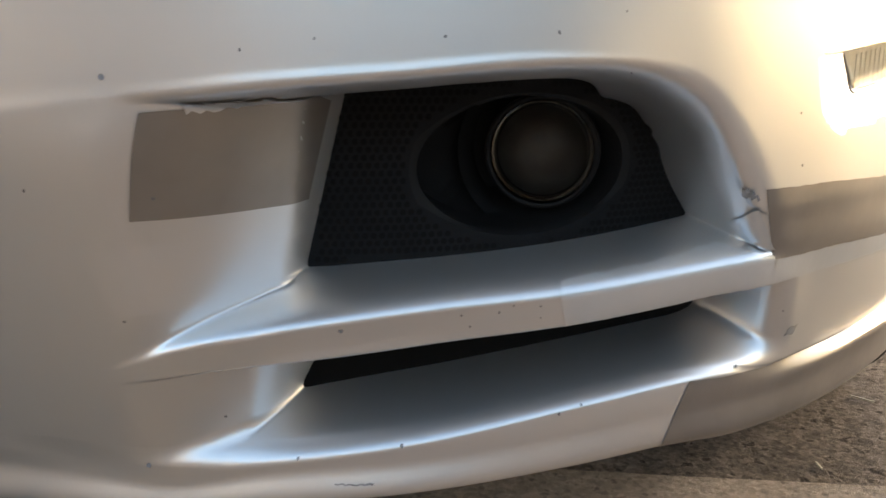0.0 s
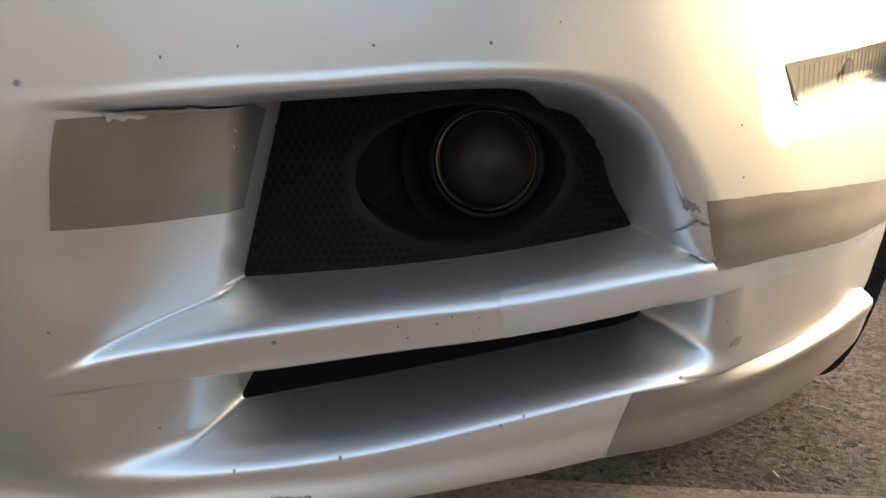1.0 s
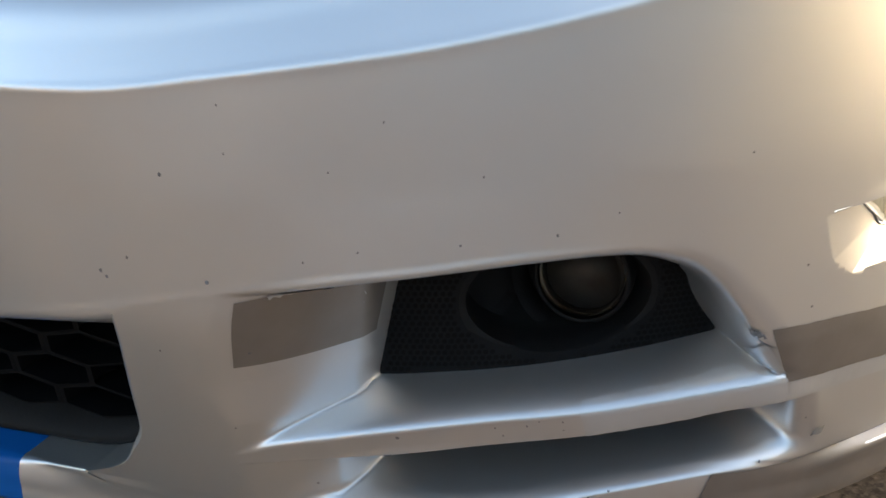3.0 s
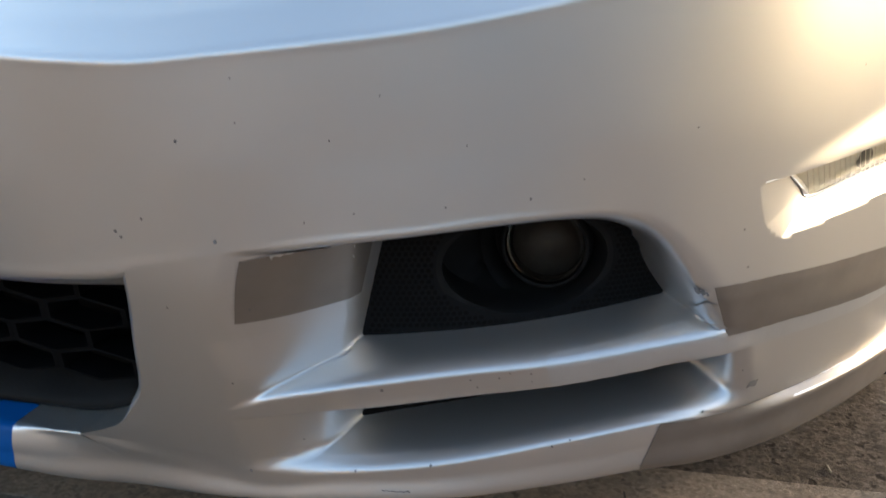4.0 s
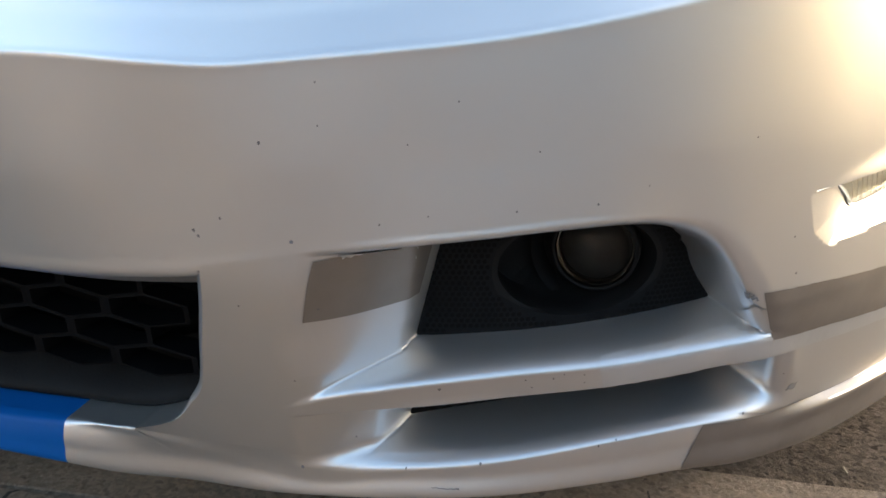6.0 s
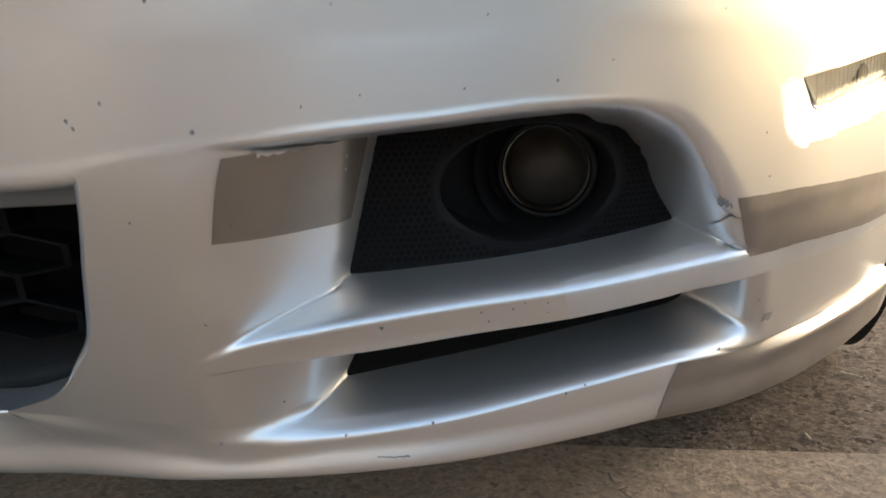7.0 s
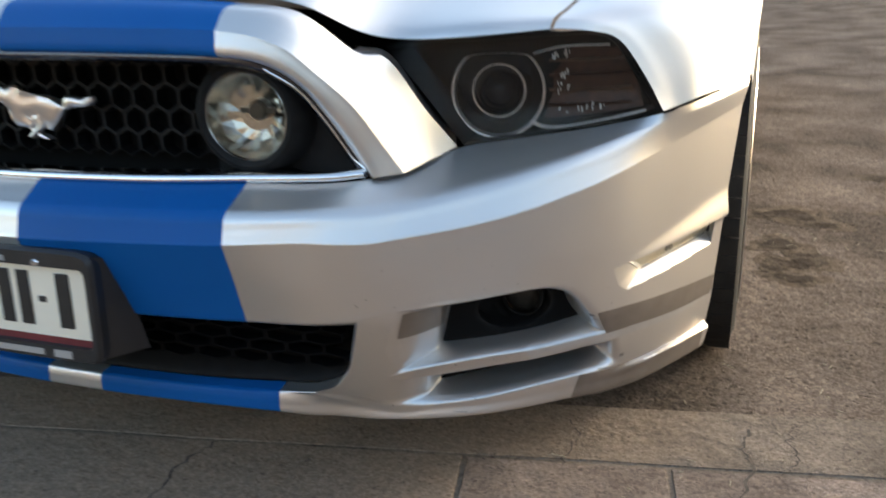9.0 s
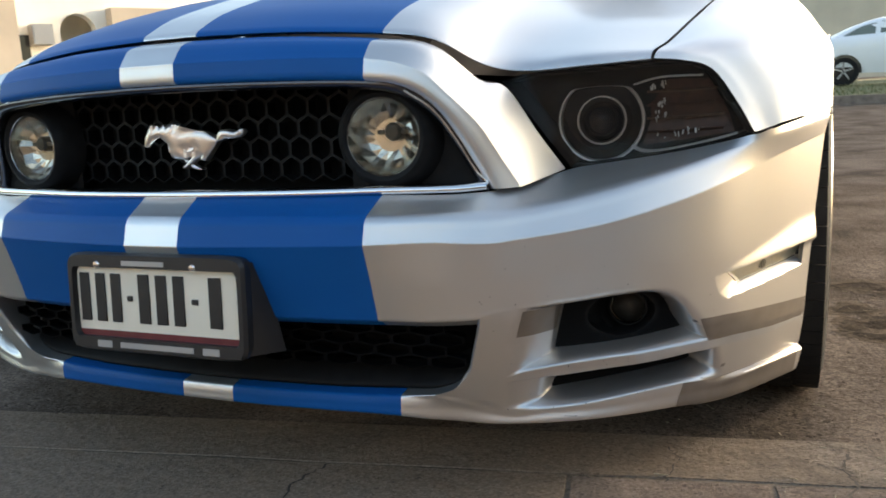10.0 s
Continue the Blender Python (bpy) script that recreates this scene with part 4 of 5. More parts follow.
hood = part("hood", bm, [SILVER, BLUE], car, "silver hood with two blue stripes", weld=0.0006)

# fenders
f0 = [(.696, .282, .673), (.700, .296, .684), (.710, .37, .700), (.732, .58, .752), (.751, 1.25, .868), (.76, 1.6, .90)]
f1 = [(.735, .305, .668), (.742, .318, .680), (.765, .39, .704), (.80, .58, .745), (.83, 1.25, .85), (.84, 1.6, .87)]
f2 = [(.772, .330, .654), (.785, .345, .665), (.835, .41, .690), (.895, .58, .715), (.91, 1.25, .78), (.91, 1.6, .79)]
f3 = [(.806, .342, .605), (.822, .360, .615), (.877, .43, .650), (.935, .58, .680), (.945, 1.25, .71), (.93, 1.6, .71)]
f4 = [(.830, .347, .560), (.845, .365, .564), (.881, .405, .575), (.936, .511, .588), (.940, 1.0, .705), (.925, 1.6, .60)]
for sd in (1, -1):
    bm = bmesh.new()
    loft(bm, [f0, f1, f2, f3, f4], 6, 5, 0)
    loft(bm, [[(.936, .511, .588), (.940, .62, .655), (.941, .78, .70), (.944, .96, .715), (.944, 1.15, .695), (.942, 1.28, .62), (.94, 1.33, .5)], [(.932, .53, .57), (.936, .635, .637), (.938, .79, .683), (.94, .96, .697), (.94, 1.14, .678), (.938, 1.265, .61), (.936, 1.31, .5)], [(.86, .53, .57), (.86, .64, .637), (.86, .79, .683), (.86, .96, .697), (.86, 1.14, .678), (.86, 1.265, .61), (.86, 1.31, .5)]], 4, 3, 0)
    if sd < 0:
        for v in bm.verts:
            v.co.x = -v.co.x
    part("fender", bm, SILVER, car, "silver front fender", weld=0.0006)
    # dark bead laid along the seam, painting the shade of the panel gap
    bm = bmesh.new()
    tube(bm, catmull([((x + .0012) * sd, y - .0012, z) for x, y, z in ((.830, .3475, .5585), (.845, .3650, .5620), (.8795, .4045, .5727), (.905, .4480, .5790), (.9345, .5100, .5858))], 8), .0021, 6)
    part("gap_shade_bead", bm, DARK, car, "dark bead along the seam of fender and bumper, for the gap's shade")

# closed body behind: roof, cabin and sides, kept plain
bm = bmesh.new()
sec = [(1.25, .74, .87, .93), (1.9, .62, 1.36, .93), (2.9, .60, 1.38, .94), (3.7, .66, 1.02, .92), (4.5, .70, .95, .88), (4.6, .70, .45, .86)]


def pane(c):
    """Glass of the cabin: windscreen, rear window and side windows."""
    front = 1.34 < c.y < 1.84 and abs(c.x) < .56 and c.z > .93
    rear = 2.98 < c.y < 3.6 and abs(c.x) < .52 and c.z > 1.05
    side = 1.72 < c.y < 3.1 and abs(c.x) > .64 and .90 < c.z < 1.27
    return 1 if front or rear or side else 0


loft(bm, [[(0, y, z + .03), (hw * .7, y, z), (hw, y, z - .05), (sw, y, .70), (sw, y, .45), (sw - .03, y, .22)] for y, hw, z, sw in sec], 6, 10, pane, True)
part("body_shell", bm, [SILVER, GLOSS_BLACK0], car, "silver cabin and sides with dark windows", weld=0.0006)
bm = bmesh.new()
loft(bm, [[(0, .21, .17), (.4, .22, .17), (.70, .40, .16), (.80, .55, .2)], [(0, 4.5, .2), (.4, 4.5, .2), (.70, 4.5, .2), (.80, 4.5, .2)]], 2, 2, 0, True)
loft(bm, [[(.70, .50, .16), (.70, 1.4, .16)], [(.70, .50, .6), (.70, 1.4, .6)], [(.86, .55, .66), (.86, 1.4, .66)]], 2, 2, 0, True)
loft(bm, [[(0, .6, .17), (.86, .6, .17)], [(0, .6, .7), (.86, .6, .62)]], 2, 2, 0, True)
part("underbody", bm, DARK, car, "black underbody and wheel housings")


# wheels
def wheel(x, y, side):
    r, w = 0.335, 0.125
    m = pose(x, y, r) @ pose(0, 0, 0, 0, 90 * side, 0)
    bm = bmesh.new()
    lathe(bm, [(.235, -w), (.30, -w), (.325, -w + .012), (.334, -w + .035), (.335, 0), (.334, w - .035), (.325, w - .012), (.30, w), (.235, w - .005)], m, 64)
    part("tyre", bm, RUBBER, wheels, "black low-profile tyre", sharp=50)
    bm = bmesh.new()
    for k in range(64):
        for j, (a, b) in enumerate(((-.118, -.078), (-.068, -.030), (-.022, .022), (.030, .068), (.078, .118))):
            turn = m @ pose(0, 0, 0, 0, 0, 360 * (k + .5 * (j % 2)) / 64)
            vs = box(bm, .331 if j in (0, 4) else .333, .337 if j in (0, 4) else .3395, -.0155, .0155, a, b, turn)
    tagged(part("tread", bm, RUBBER, wheels, "worn tread blocks", sharp=30), kind="stuff")
    bm = bmesh.new()
    lathe(bm, [(.238, -w + .01), (.225, 0), (.225, w - .03), (.24, w - .004), (.247, w + .002), (.243, w + .004), (.225, w - .012), (.215, w - .03)], m, 64)
    for k in range(5):
        box(bm, -.028, .028, .04, .222, w - .05, w - .02, m @ pose(0, 0, 0, 0, 0, 72 * k))
    lathe(bm, [(0, w - .012), (.05, w - .014), (.06, w - .03), (.06, w - .06)], m, 24)
    part("rim", bm, RIM, wheels, "dark alloy rim with a polished lip", sharp=40)


for wx, wy, sd in ((.820, .905, 1), (-.820, .905, -1), (.826, 3.625, 1), (-.826, 3.625, -1)):
    wheels = new("wheel")
    wheels.parent = car
    wheel(wx, wy, sd)


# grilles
# near-black sheets behind both meshes, in place of the unlit depth
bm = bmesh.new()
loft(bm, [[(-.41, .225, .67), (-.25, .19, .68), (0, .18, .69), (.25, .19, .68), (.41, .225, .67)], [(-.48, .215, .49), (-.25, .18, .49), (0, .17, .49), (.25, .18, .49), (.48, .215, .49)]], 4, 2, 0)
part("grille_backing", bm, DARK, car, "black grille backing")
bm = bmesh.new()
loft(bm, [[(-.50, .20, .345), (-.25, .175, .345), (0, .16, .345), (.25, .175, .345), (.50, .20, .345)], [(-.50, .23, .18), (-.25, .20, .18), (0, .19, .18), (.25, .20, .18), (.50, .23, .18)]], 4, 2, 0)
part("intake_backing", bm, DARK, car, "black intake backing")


def honeycomb(bm, x_lim, z0, z1, px, pz, wall, depth, y_of, keep):
    """Hexagonal cells: px wide, pz high between rows."""
    rows = int((z1 - z0) / pz) + 2
    cols = int(x_lim * 2 / px) + 3
    for j in range(-1, rows):
        for i in range(-cols // 2 - 1, cols // 2 + 2):
            cx, cz = (i + .5 * (j % 2)) * px, z0 + j * pz
            if not keep(cx, cz):
                continue
            hw, hh = px * .5, pz * .5
            out = [(-hw, -hh * .667), (-hw, hh * .667), (0, hh * 1.333), (hw, hh * .667), (hw, -hh * .667), (0, -hh * 1.333)]
            rings = []
            for sc, dd in ((1.0, .0004), (1 - wall, 0), (1 - wall * 1.15, depth)):
                rings.append([bm.verts.new((cx + x * sc, y_of(cx + x * sc, cz + z * sc) + dd, cz + z * sc)) for x, z in out])
            for p, q in zip(rings, rings[1:]):
                for k in range(6):
                    bm.faces.new((p[k], p[(k + 1) % 6], q[(k + 1) % 6], q[k]))


def top_of_grille(x):
    return lerp_table(abs(x), [(0, .676), (.20, .672), (.343, .665), (.395, .652), (.428, .625), (.452, .585), (.472, .54), (.486, .505)])


bm = bmesh.new()
honeycomb(bm, .46, .505, .68, .036, .0312, .13, .022, lambda x, z: .148 + .12 * x * x, lambda x, z: .505 < z < top_of_grille(x) + .004 and abs(x) < .29)
tagged(part("grille_mesh", bm, GRILLE, car, "black honeycomb grille mesh", sharp=30), kind="stuff")
bm = bmesh.new()
honeycomb(bm, .50, .232, .335, .056, .0175, .12, .022, lambda x, z: .088 + .16 * x * x + .10 * (.33 - z), lambda x, z: .232 < z < .338 and abs(x) < .443 - .6 * max(0, .26 - z))
tagged(part("intake_mesh", bm, INTAKE, car, "black lower intake mesh with flat cells", sharp=30), kind="stuff")
# black frame along the foot of the lower intake
bm = bmesh.new()
f1 = [(-.445, .158, .222), (-.40, .148, .204), (-.343, .140, .2005), (-.20, .122, .199), (0, .114, .199), (.20, .122, .199), (.343, .140, .2005), (.40, .148, .204), (.445, .158, .222), (.470, .15, .25)]
loft(bm, [[(x, y + .002, z - .004) for x, y, z in f1], [(x, y - .004, z + .002) for x, y, z in f1], [(x * .985, y + .004, z + .012) for x, y, z in f1], [(x * .98, y + .030, z + .034) for x, y, z in f1]], 4, 3)
part("intake_frame", bm, BLACK, car, "black plastic frame of the lower intake", sharp=50)
# panels beside the grille lamps
for sd in (1, -1):
    bm = bmesh.new()
    loft(bm, [[(.27 * sd, .150, .672), (.343 * sd, .142, .664), (.395 * sd, .142, .652), (.44 * sd, .150, .61), (.475 * sd, .165, .54)], [(.27 * sd, .152, .59), (.32 * sd, .15, .58), (.37 * sd, .15, .58), (.42 * sd, .155, .56), (.48 * sd, .168, .515)], [(.27 * sd, .150, .504), (.32 * sd, .15, .504), (.37 * sd, .152, .504), (.43 * sd, .158, .504), (.484 * sd, .168, .504)]], 4, 4)
    part("grille_panel", bm, BLACK, car, "black plastic panel round the grille lamp")
    # lamp in the grille
    m = Matrix.Translation((.342 * sd, .118, .583)) @ Vector((sd * .06, -1, 0)).to_track_quat("Z", "Y").to_matrix().to_4x4()
    lamp = tagged(new("grille_lamp"), "round clear grille lamp with a faceted reflector")
    lamp.parent = car
    bm = bmesh.new()
    lathe(bm, [(.084, -.04), (.076, -.012), (.070, .003), (.063, .007), (.0570, .004), (.0555, -.01)], m, 56)
    part("lamp_bezel", bm, BLACK, lamp, "black plastic bezel")
    bm = bmesh.new()
    lathe(bm, [(.0560, -.004), (.0566, .003), (.0555, .004), (.0548, .003)], m, 56)
    part("lamp_rim", bm, DULL_CHROME, lamp, "thin dull chrome rim")
    # bowl with upright flutes round a plain disc
    bm = bmesh.new()
    rr = random.Random(5)
    rings = []
    for q, (r, h) in enumerate([(.0550, .001), (.049, -.013), (.037, -.023), (.024, -.027)]):
        rings.append([bm.verts.new(m @ Vector((r * math.cos(a), r * math.sin(a) * .98, h + (.0022 if k % 2 else -.0022) * (0 < q < 3) + rr.uniform(-.0015, .0015) * (0 < q < 3)))) for k, a in enumerate(2 * math.pi * (k + .25 * math.sin(5 * k)) / 22 for k in range(22))])
    for p, q in zip(rings, rings[1:]):
        for k in range(22):
            bm.faces.new((p[k], p[(k + 1) % 22], q[(k + 1) % 22], q[k]))
    bm.faces.new(rings[-1])
    part("reflector", bm, LAMP_SILVER, lamp, sharp=0)
    bm = bmesh.new()
    lathe(bm, [(0, -.006), (.010, -.007), (.0135, -.012), (.0135, -.034)], m @ pose(.010, .006, 0), 24)
    box(bm, -.024, .024, -.0035, .0035, -.016, -.011, m @ pose(.010, .006, 0))
    part("bulb_shield", bm, material("shield", (0.06, 0.058, 0.05), 0.35, 0.4, vary=0.3, scale=60), lamp, "dull metal bulb shield", sharp=30)
    bm = bmesh.new()
    lathe(bm, [(0, .009), (.02, .0083), (.04, .0063), (.0550, .002)], m, 48)
    part("lens", bm, GRILLE_GLASS, lamp, "clear glass lens")

# chrome trim of the upper grille
bm = bmesh.new()
foot = [(-.484, .150, .5085), (-.44, .127, .5075), (-.343, .098, .509), (-.20, .066, .5095), (0, .053, .5095), (.20, .066, .5095), (.343, .098, .509), (.44, .127, .5075), (.484, .150, .5085)]
loft(bm, [[(x, y + .010, z - .007) for x, y, z in foot], [(x, y - .001, z - .006) for x, y, z in foot], [(x, y - .003, z) for x, y, z in foot], [(x, y + .004, z + .0055) for x, y, z in foot], [(x, y + .03, z + .005) for x, y, z in foot]], 5, 3)
part("grille_trim", bm, CHROME, car, "bright chrome strip along the grille foot", sharp=60)
arc = [(-x, y, z) for x, y, z in n_in[:0:-1]] + n_in
bm = bmesh.new()
loft(bm, [[(x * .998, y + .001, z - .001) for x, y, z in arc], [(x * .988, y + .001, z - .006) for x, y, z in arc], [(x * .975, y + .014, z - .012) for x, y, z in arc], [(x * .972, y + .05, z - .010) for x, y, z in arc]], 4, 3)
part("grille_surround", bm, DARK_CHROME, car, "dark glossy surround of the grille", sharp=60)
for sd in (1, -1):
    bm = bmesh.new()
    tube(bm, catmull([((x - .003) * sd, y - .0005, z - .004) for x, y, z in n_in[4:8]] + [(.4845 * sd, .1535, .5130), (.4800 * sd, .1500, .5105)], 6), .0014, 6)
    part("trim_line", bm, CHROME, car, "thin chrome line round the grille")
# gap under the hood edge
bm = bmesh.new()
loft(bm, [[(x, y + .004, z - .004) for x, y, z in n_out[:6]], [(x, y + .030, z - .012) for x, y, z in n_out[:6]]], 4, 2, 0, True)
part("hood_seal", bm, DARK, car, "black seal under the hood edge", weld=.0005)

# emblem: a plain running-horse shape
bm = bmesh.new()
horse = [(-.086, .615), (-.081, .606), (-.072, .613), (-.068, .608), (-.059, .614), (-.055, .61), (-.045, .615), (-.031, .613), (-.039, .606), (-.026, .601), (-.008, .602), (.01, .602), (.027, .599), (.048, .588), (.051, .597), (.057, .602), (.065, .602), (.083, .598), (.096, .602), (.098, .597), (.091, .59), (.08, .588), (.064, .589), (.058, .585), (.048, .583)]
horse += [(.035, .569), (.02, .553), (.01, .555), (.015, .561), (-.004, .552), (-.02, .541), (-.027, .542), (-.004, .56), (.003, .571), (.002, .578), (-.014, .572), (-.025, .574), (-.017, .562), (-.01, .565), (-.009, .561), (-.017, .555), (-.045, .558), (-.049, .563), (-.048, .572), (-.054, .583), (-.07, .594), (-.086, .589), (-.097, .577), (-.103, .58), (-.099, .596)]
far_leg = [(-.028, .558), (-.018, .556), (-.009, .549), (.009, .54), (.001, .539), (-.01, .542), (-.02, .549)]
for outline, base in ((horse, 0), (far_leg, .0035)):
    mid = (sum(p[0] for p in outline) / len(outline), sum(p[1] for p in outline) / len(outline))
    prev = None
    for dy, sc in ((.008, 1.0), (0, 1.0), (-.003, .96)):
        ring = [bm.verts.new((mid[0] + (x - mid[0]) * sc, .127 + dy + base, mid[1] + (z - mid[1]) * sc)) for x, z in outline]
        if prev:
            for k in range(len(ring)):
                bm.faces.new((prev[k], prev[(k + 1) % len(ring)], ring[(k + 1) % len(ring)], ring[k]))
        prev = ring
    sides = [(Vector((p.co.x, p.co.z)), Vector((q.co.x, q.co.z))) for p, q in zip(prev, prev[1:] + prev[:1])]
    top = bmesh.ops.triangulate(bm, faces=[bm.faces.new(prev)])["faces"]
    for turn in range(3):
        ring = list({e for f in top for e in f.edges})
        bmesh.ops.subdivide_edges(bm, edges=ring, cuts=1, use_grid_fill=True)
        top = [f for f in bm.faces if all(abs(v.co.y - (.124 + base)) < .0002 for v in f.verts)]
    for v in bm.verts:
        if abs(v.co.y - (.124 + base)) < .0002:
            c = Vector((v.co.x, v.co.z))
            near = min((c - (p + (q - p) * min(1, max(0, (c - p).dot(q - p) / max(1e-9, (q - p).length_squared))))).length for p, q in sides)
            v.co.y -= .0028 * (1 - math.exp(-near / .005))
            for f in v.link_faces:
                f.smooth = True
part("emblem", bm, SATIN, car, "satin chrome running-horse shape", sharp=60)

# number plate in its black frame
PLATE = pose(.004, -.004, .351, -4, 0, 0) @ Matrix.Scale(1.05, 4)
holder = tagged(new("number_plate"), "white number plate in a black frame")
holder.parent = car
bm = bmesh.new()
prof = [(.155, .070, .036), (.158, .073, .010), (.1585, .0735, -.004), (.155, .070, -.010), (.148, .056, -.010), (.1465, .0545, -.005), (.1465, .0545, .004)]
rings = []
for hw, hh, y in prof:
    ring = []
    for k in range(40):
        a = 2 * math.pi * (k + .5) / 40
        c, sn = math.cos(a), math.sin(a)
        e = .16
        px, pz = hw * math.copysign(abs(c) ** e, c), hh * math.copysign(abs(sn) ** e, sn)
        ring.append(bm.verts.new(PLATE @ Vector((px, y, pz))))
    rings.append(ring)
for p, q in zip(rings, rings[1:]):
    for k in range(40):
        bm.faces.new((p[k], p[(k + 1) % 40], q[(k + 1) % 40], q[k])).smooth = True
box(bm, -.150, .150, -.0102, .004, .052, .066, PLATE)
box(bm, -.150, .150, -.0102, .004, -.068, -.052, PLATE)
part("plate_frame", bm, BLACK_SATIN, holder, "black plastic plate frame", sharp=30)
bm = bmesh.new()
loft(bm, [[PLATE @ Vector((x, .030, .06)) for x in (-.15, 0, .15)], [PLATE @ Vector((x * 1.05, .06, .02)) for x in (-.15, 0, .15)], [PLATE @ Vector((x, .075, -.06)) for x in (-.15, 0, .15)]], 3, 3)
for sd in (1, -1):
    loft(bm, [[PLATE @ Vector((.155 * sd, .0, .066)), PLATE @ Vector((.155 * sd, .0, -.066))], [PLATE @ Vector((.164 * sd, .03, .06)), PLATE @ Vector((.176 * sd, .06, -.07))]], 3, 3)
part("plate_bracket", bm, BLACK_SATIN, holder, "black plate bracket")
bm = bmesh.new()
box(bm, -.1475, .1475, -.001, .002, -.055, .054, PLATE)
plate = part("plate_sheet", bm, WHITE, holder, "white painted plate sheet")
bm = bmesh.new()
box(bm, -.1475, .1475, -.0018, -.0004, -.053, -.043, PLATE)
part("plate_band", bm, material("red_band", (0.16, 0.02, 0.025), 0.45, vary=0.2, scale=40), holder, "dark red band")
INK = material("plate_ink", (0.015, 0.015, 0.016), 0.45, vary=0.2, scale=60)
for x0, x1, hh in ((-.143, -.120, .036), (-.113, -.090, .036), (-.084, -.061, .036), (-.054, -.040, .0040), (-.033, -.008, .036), (-.001, .023, .036), (.030, .054, .036), (.062, .078, .0040), (.092, .118, .036)):
    bm = bmesh.new()
    vs = box(bm, x0 + .002, x1 - .002, -.003, -.0005, .006 - hh, .006 + hh, PLATE)
    bmesh.ops.bevel(bm, geom=bm.edges[:], offset=.001, segments=1, affect="EDGES")
    part("plate_bar", bm, INK, holder)
GREY_PRINT = material("frame_print", (0.42, 0.41, 0.40), 0.4, 0.3)
for x0, x1, z0, z1 in ((-.050, .026, .0555, .0625), (-.062, .070, -.0655, -.0575), (-.105, -.078, -.0665, -.0565), (.086, .114, -.0665, -.0565)):
    bm = bmesh.new()
    box(bm, x0, x1, -.0112, -.0095, z0, z1, PLATE)
    part("frame_bar", bm, GREY_PRINT, holder)
for x in (-.098, .075):
    bm = bmesh.new()
    lathe(bm, [(0, .0042), (.004, .0038), (.006, .001), (.0062, -.002)], PLATE @ pose(x, -.009, .056, 90, 0, 0), 16)
    part("screw", bm, CHROME, holder, "chrome screw")


# head lamps
def headlamp(sd):
    hl = tagged(new("headlamp"), "dark smoked headlamp with a projector and turn signal")
    hl.parent = car
    top = [(.472, .266, .653), (.52, .258, .662), (.61, .264, .664), (.694, .290, .667), (.762, .327, .661), (.802, .347, .605)]
    mid = [(.515, .274, .60), (.56, .272, .602), (.63, .292, .602), (.70, .314, .60), (.77, .340, .60), (.818, .352, .578)]
    low = [(.571, .284, .519), (.60, .295, .521), (.66, .315, .527), (.73, .335, .537), (.79, .347, .548), (.829, .352, .559)]

    def flip(r, dy=0.0, k=1.0):
        cx, cz = .66, .595
        return [((cx + (x - cx) * k) * sd, y + dy, cz + (z - cz) * k) for x, y, z in r]

    bm = bmesh.new()
    loft(bm, [flip(top), flip(mid, -.004), flip(low)], 5, 5)
    part("lens", bm, SMOKED_GLASS, hl, "smoked plastic lens").visible_shadow = False
    bm = bmesh.new()
    loft(bm, [flip(top, .004), flip(top, .010, .93), flip(top, .05, .90), flip(mid, .055, .92), flip(low, .05, .90), flip(low, .010, .93), flip(low, .004)], 4, 3)
    ends = [[flip(r, d, k)[i] for r, d, k in ((top, .004, 1), (top, .01, .93), (top, .05, .9), (mid, .055, .92), (low, .05, .9), (low, .01, .93), (low, .004, 1))] for i in (0, 5)]
    for e in ends:
        bm.faces.new([bm.verts.new(p) for p in e])
    part("housing", bm, GLOSS_BLACK, hl, "black lamp housing", sharp=50)
    # rim along the edge
    m = Matrix.Translation((.611 * sd, .325, .586)) @ Vector((sd * .16, -1, .03)).to_track_quat("Z", "Y").to_matrix().to_4x4()
    bm = bmesh.new()
    lathe(bm, [(.063, -.02), (.0652, .0), (.0640, .0035), (.0618, .003), (.060, -.008)], m, 56)
    for v in bm.verts:
        v.co.z = v.co.z if v.co.z < .634 else .634 + (v.co.z - .634) * .22
    part("projector_ring", bm, LAMP_GREY, hl, "dull chrome ring")
    bm = bmesh.new()
    lathe(bm, [(.060, -.010), (.046, -.02), (.037, -.012), (.0355, -.008), (.034, -.010), (.032, -.016)], m, 48)
    part("projector_cup", bm, GLOSS_BLACK, hl)
    bm = bmesh.new()
    lathe(bm, [(.0378, -.012), (.0368, -.0060), (.0356, -.0060), (.0345, -.009)], m, 48)
    part("inner_ring", bm, LAMP_GREY, hl, "thin grey ring")
    bm = bmesh.new()
    lathe(bm, [(0, .008), (.012, .005), (.022, -.002), (.030, -.013), (.031, -.018)], m, 40)
    part("projector_lens", bm, PROJECTOR, hl, "dark glass projector lens")
    # turn signal: amber reflector cells and a chrome edge
    bm = bmesh.new()
    loft(bm, [[(.672 * sd, .352, .640), (.72 * sd, .362, .642), (.765 * sd, .375, .640)], [(.680 * sd, .362, .59), (.73 * sd, .374, .59), (.79 * sd, .388, .592)], [(.668 * sd, .352, .545), (.73 * sd, .365, .551), (.80 * sd, .385, .560)]], 4, 4)
    part("turn_signal", bm, AMBER, hl, "brown-amber turn signal")
    for q in range(4):
        bm = bmesh.new()
        z = .565 + q * .02
        tube(bm, [(.676 * sd, .350, z), (.73 * sd, .362, z), (.785 * sd, .378, z + .002)], .0022, 6)
        part("signal_rib", bm, AMBER_LIGHT if q % 2 else AMBER, hl)
    rr = random.Random(31)
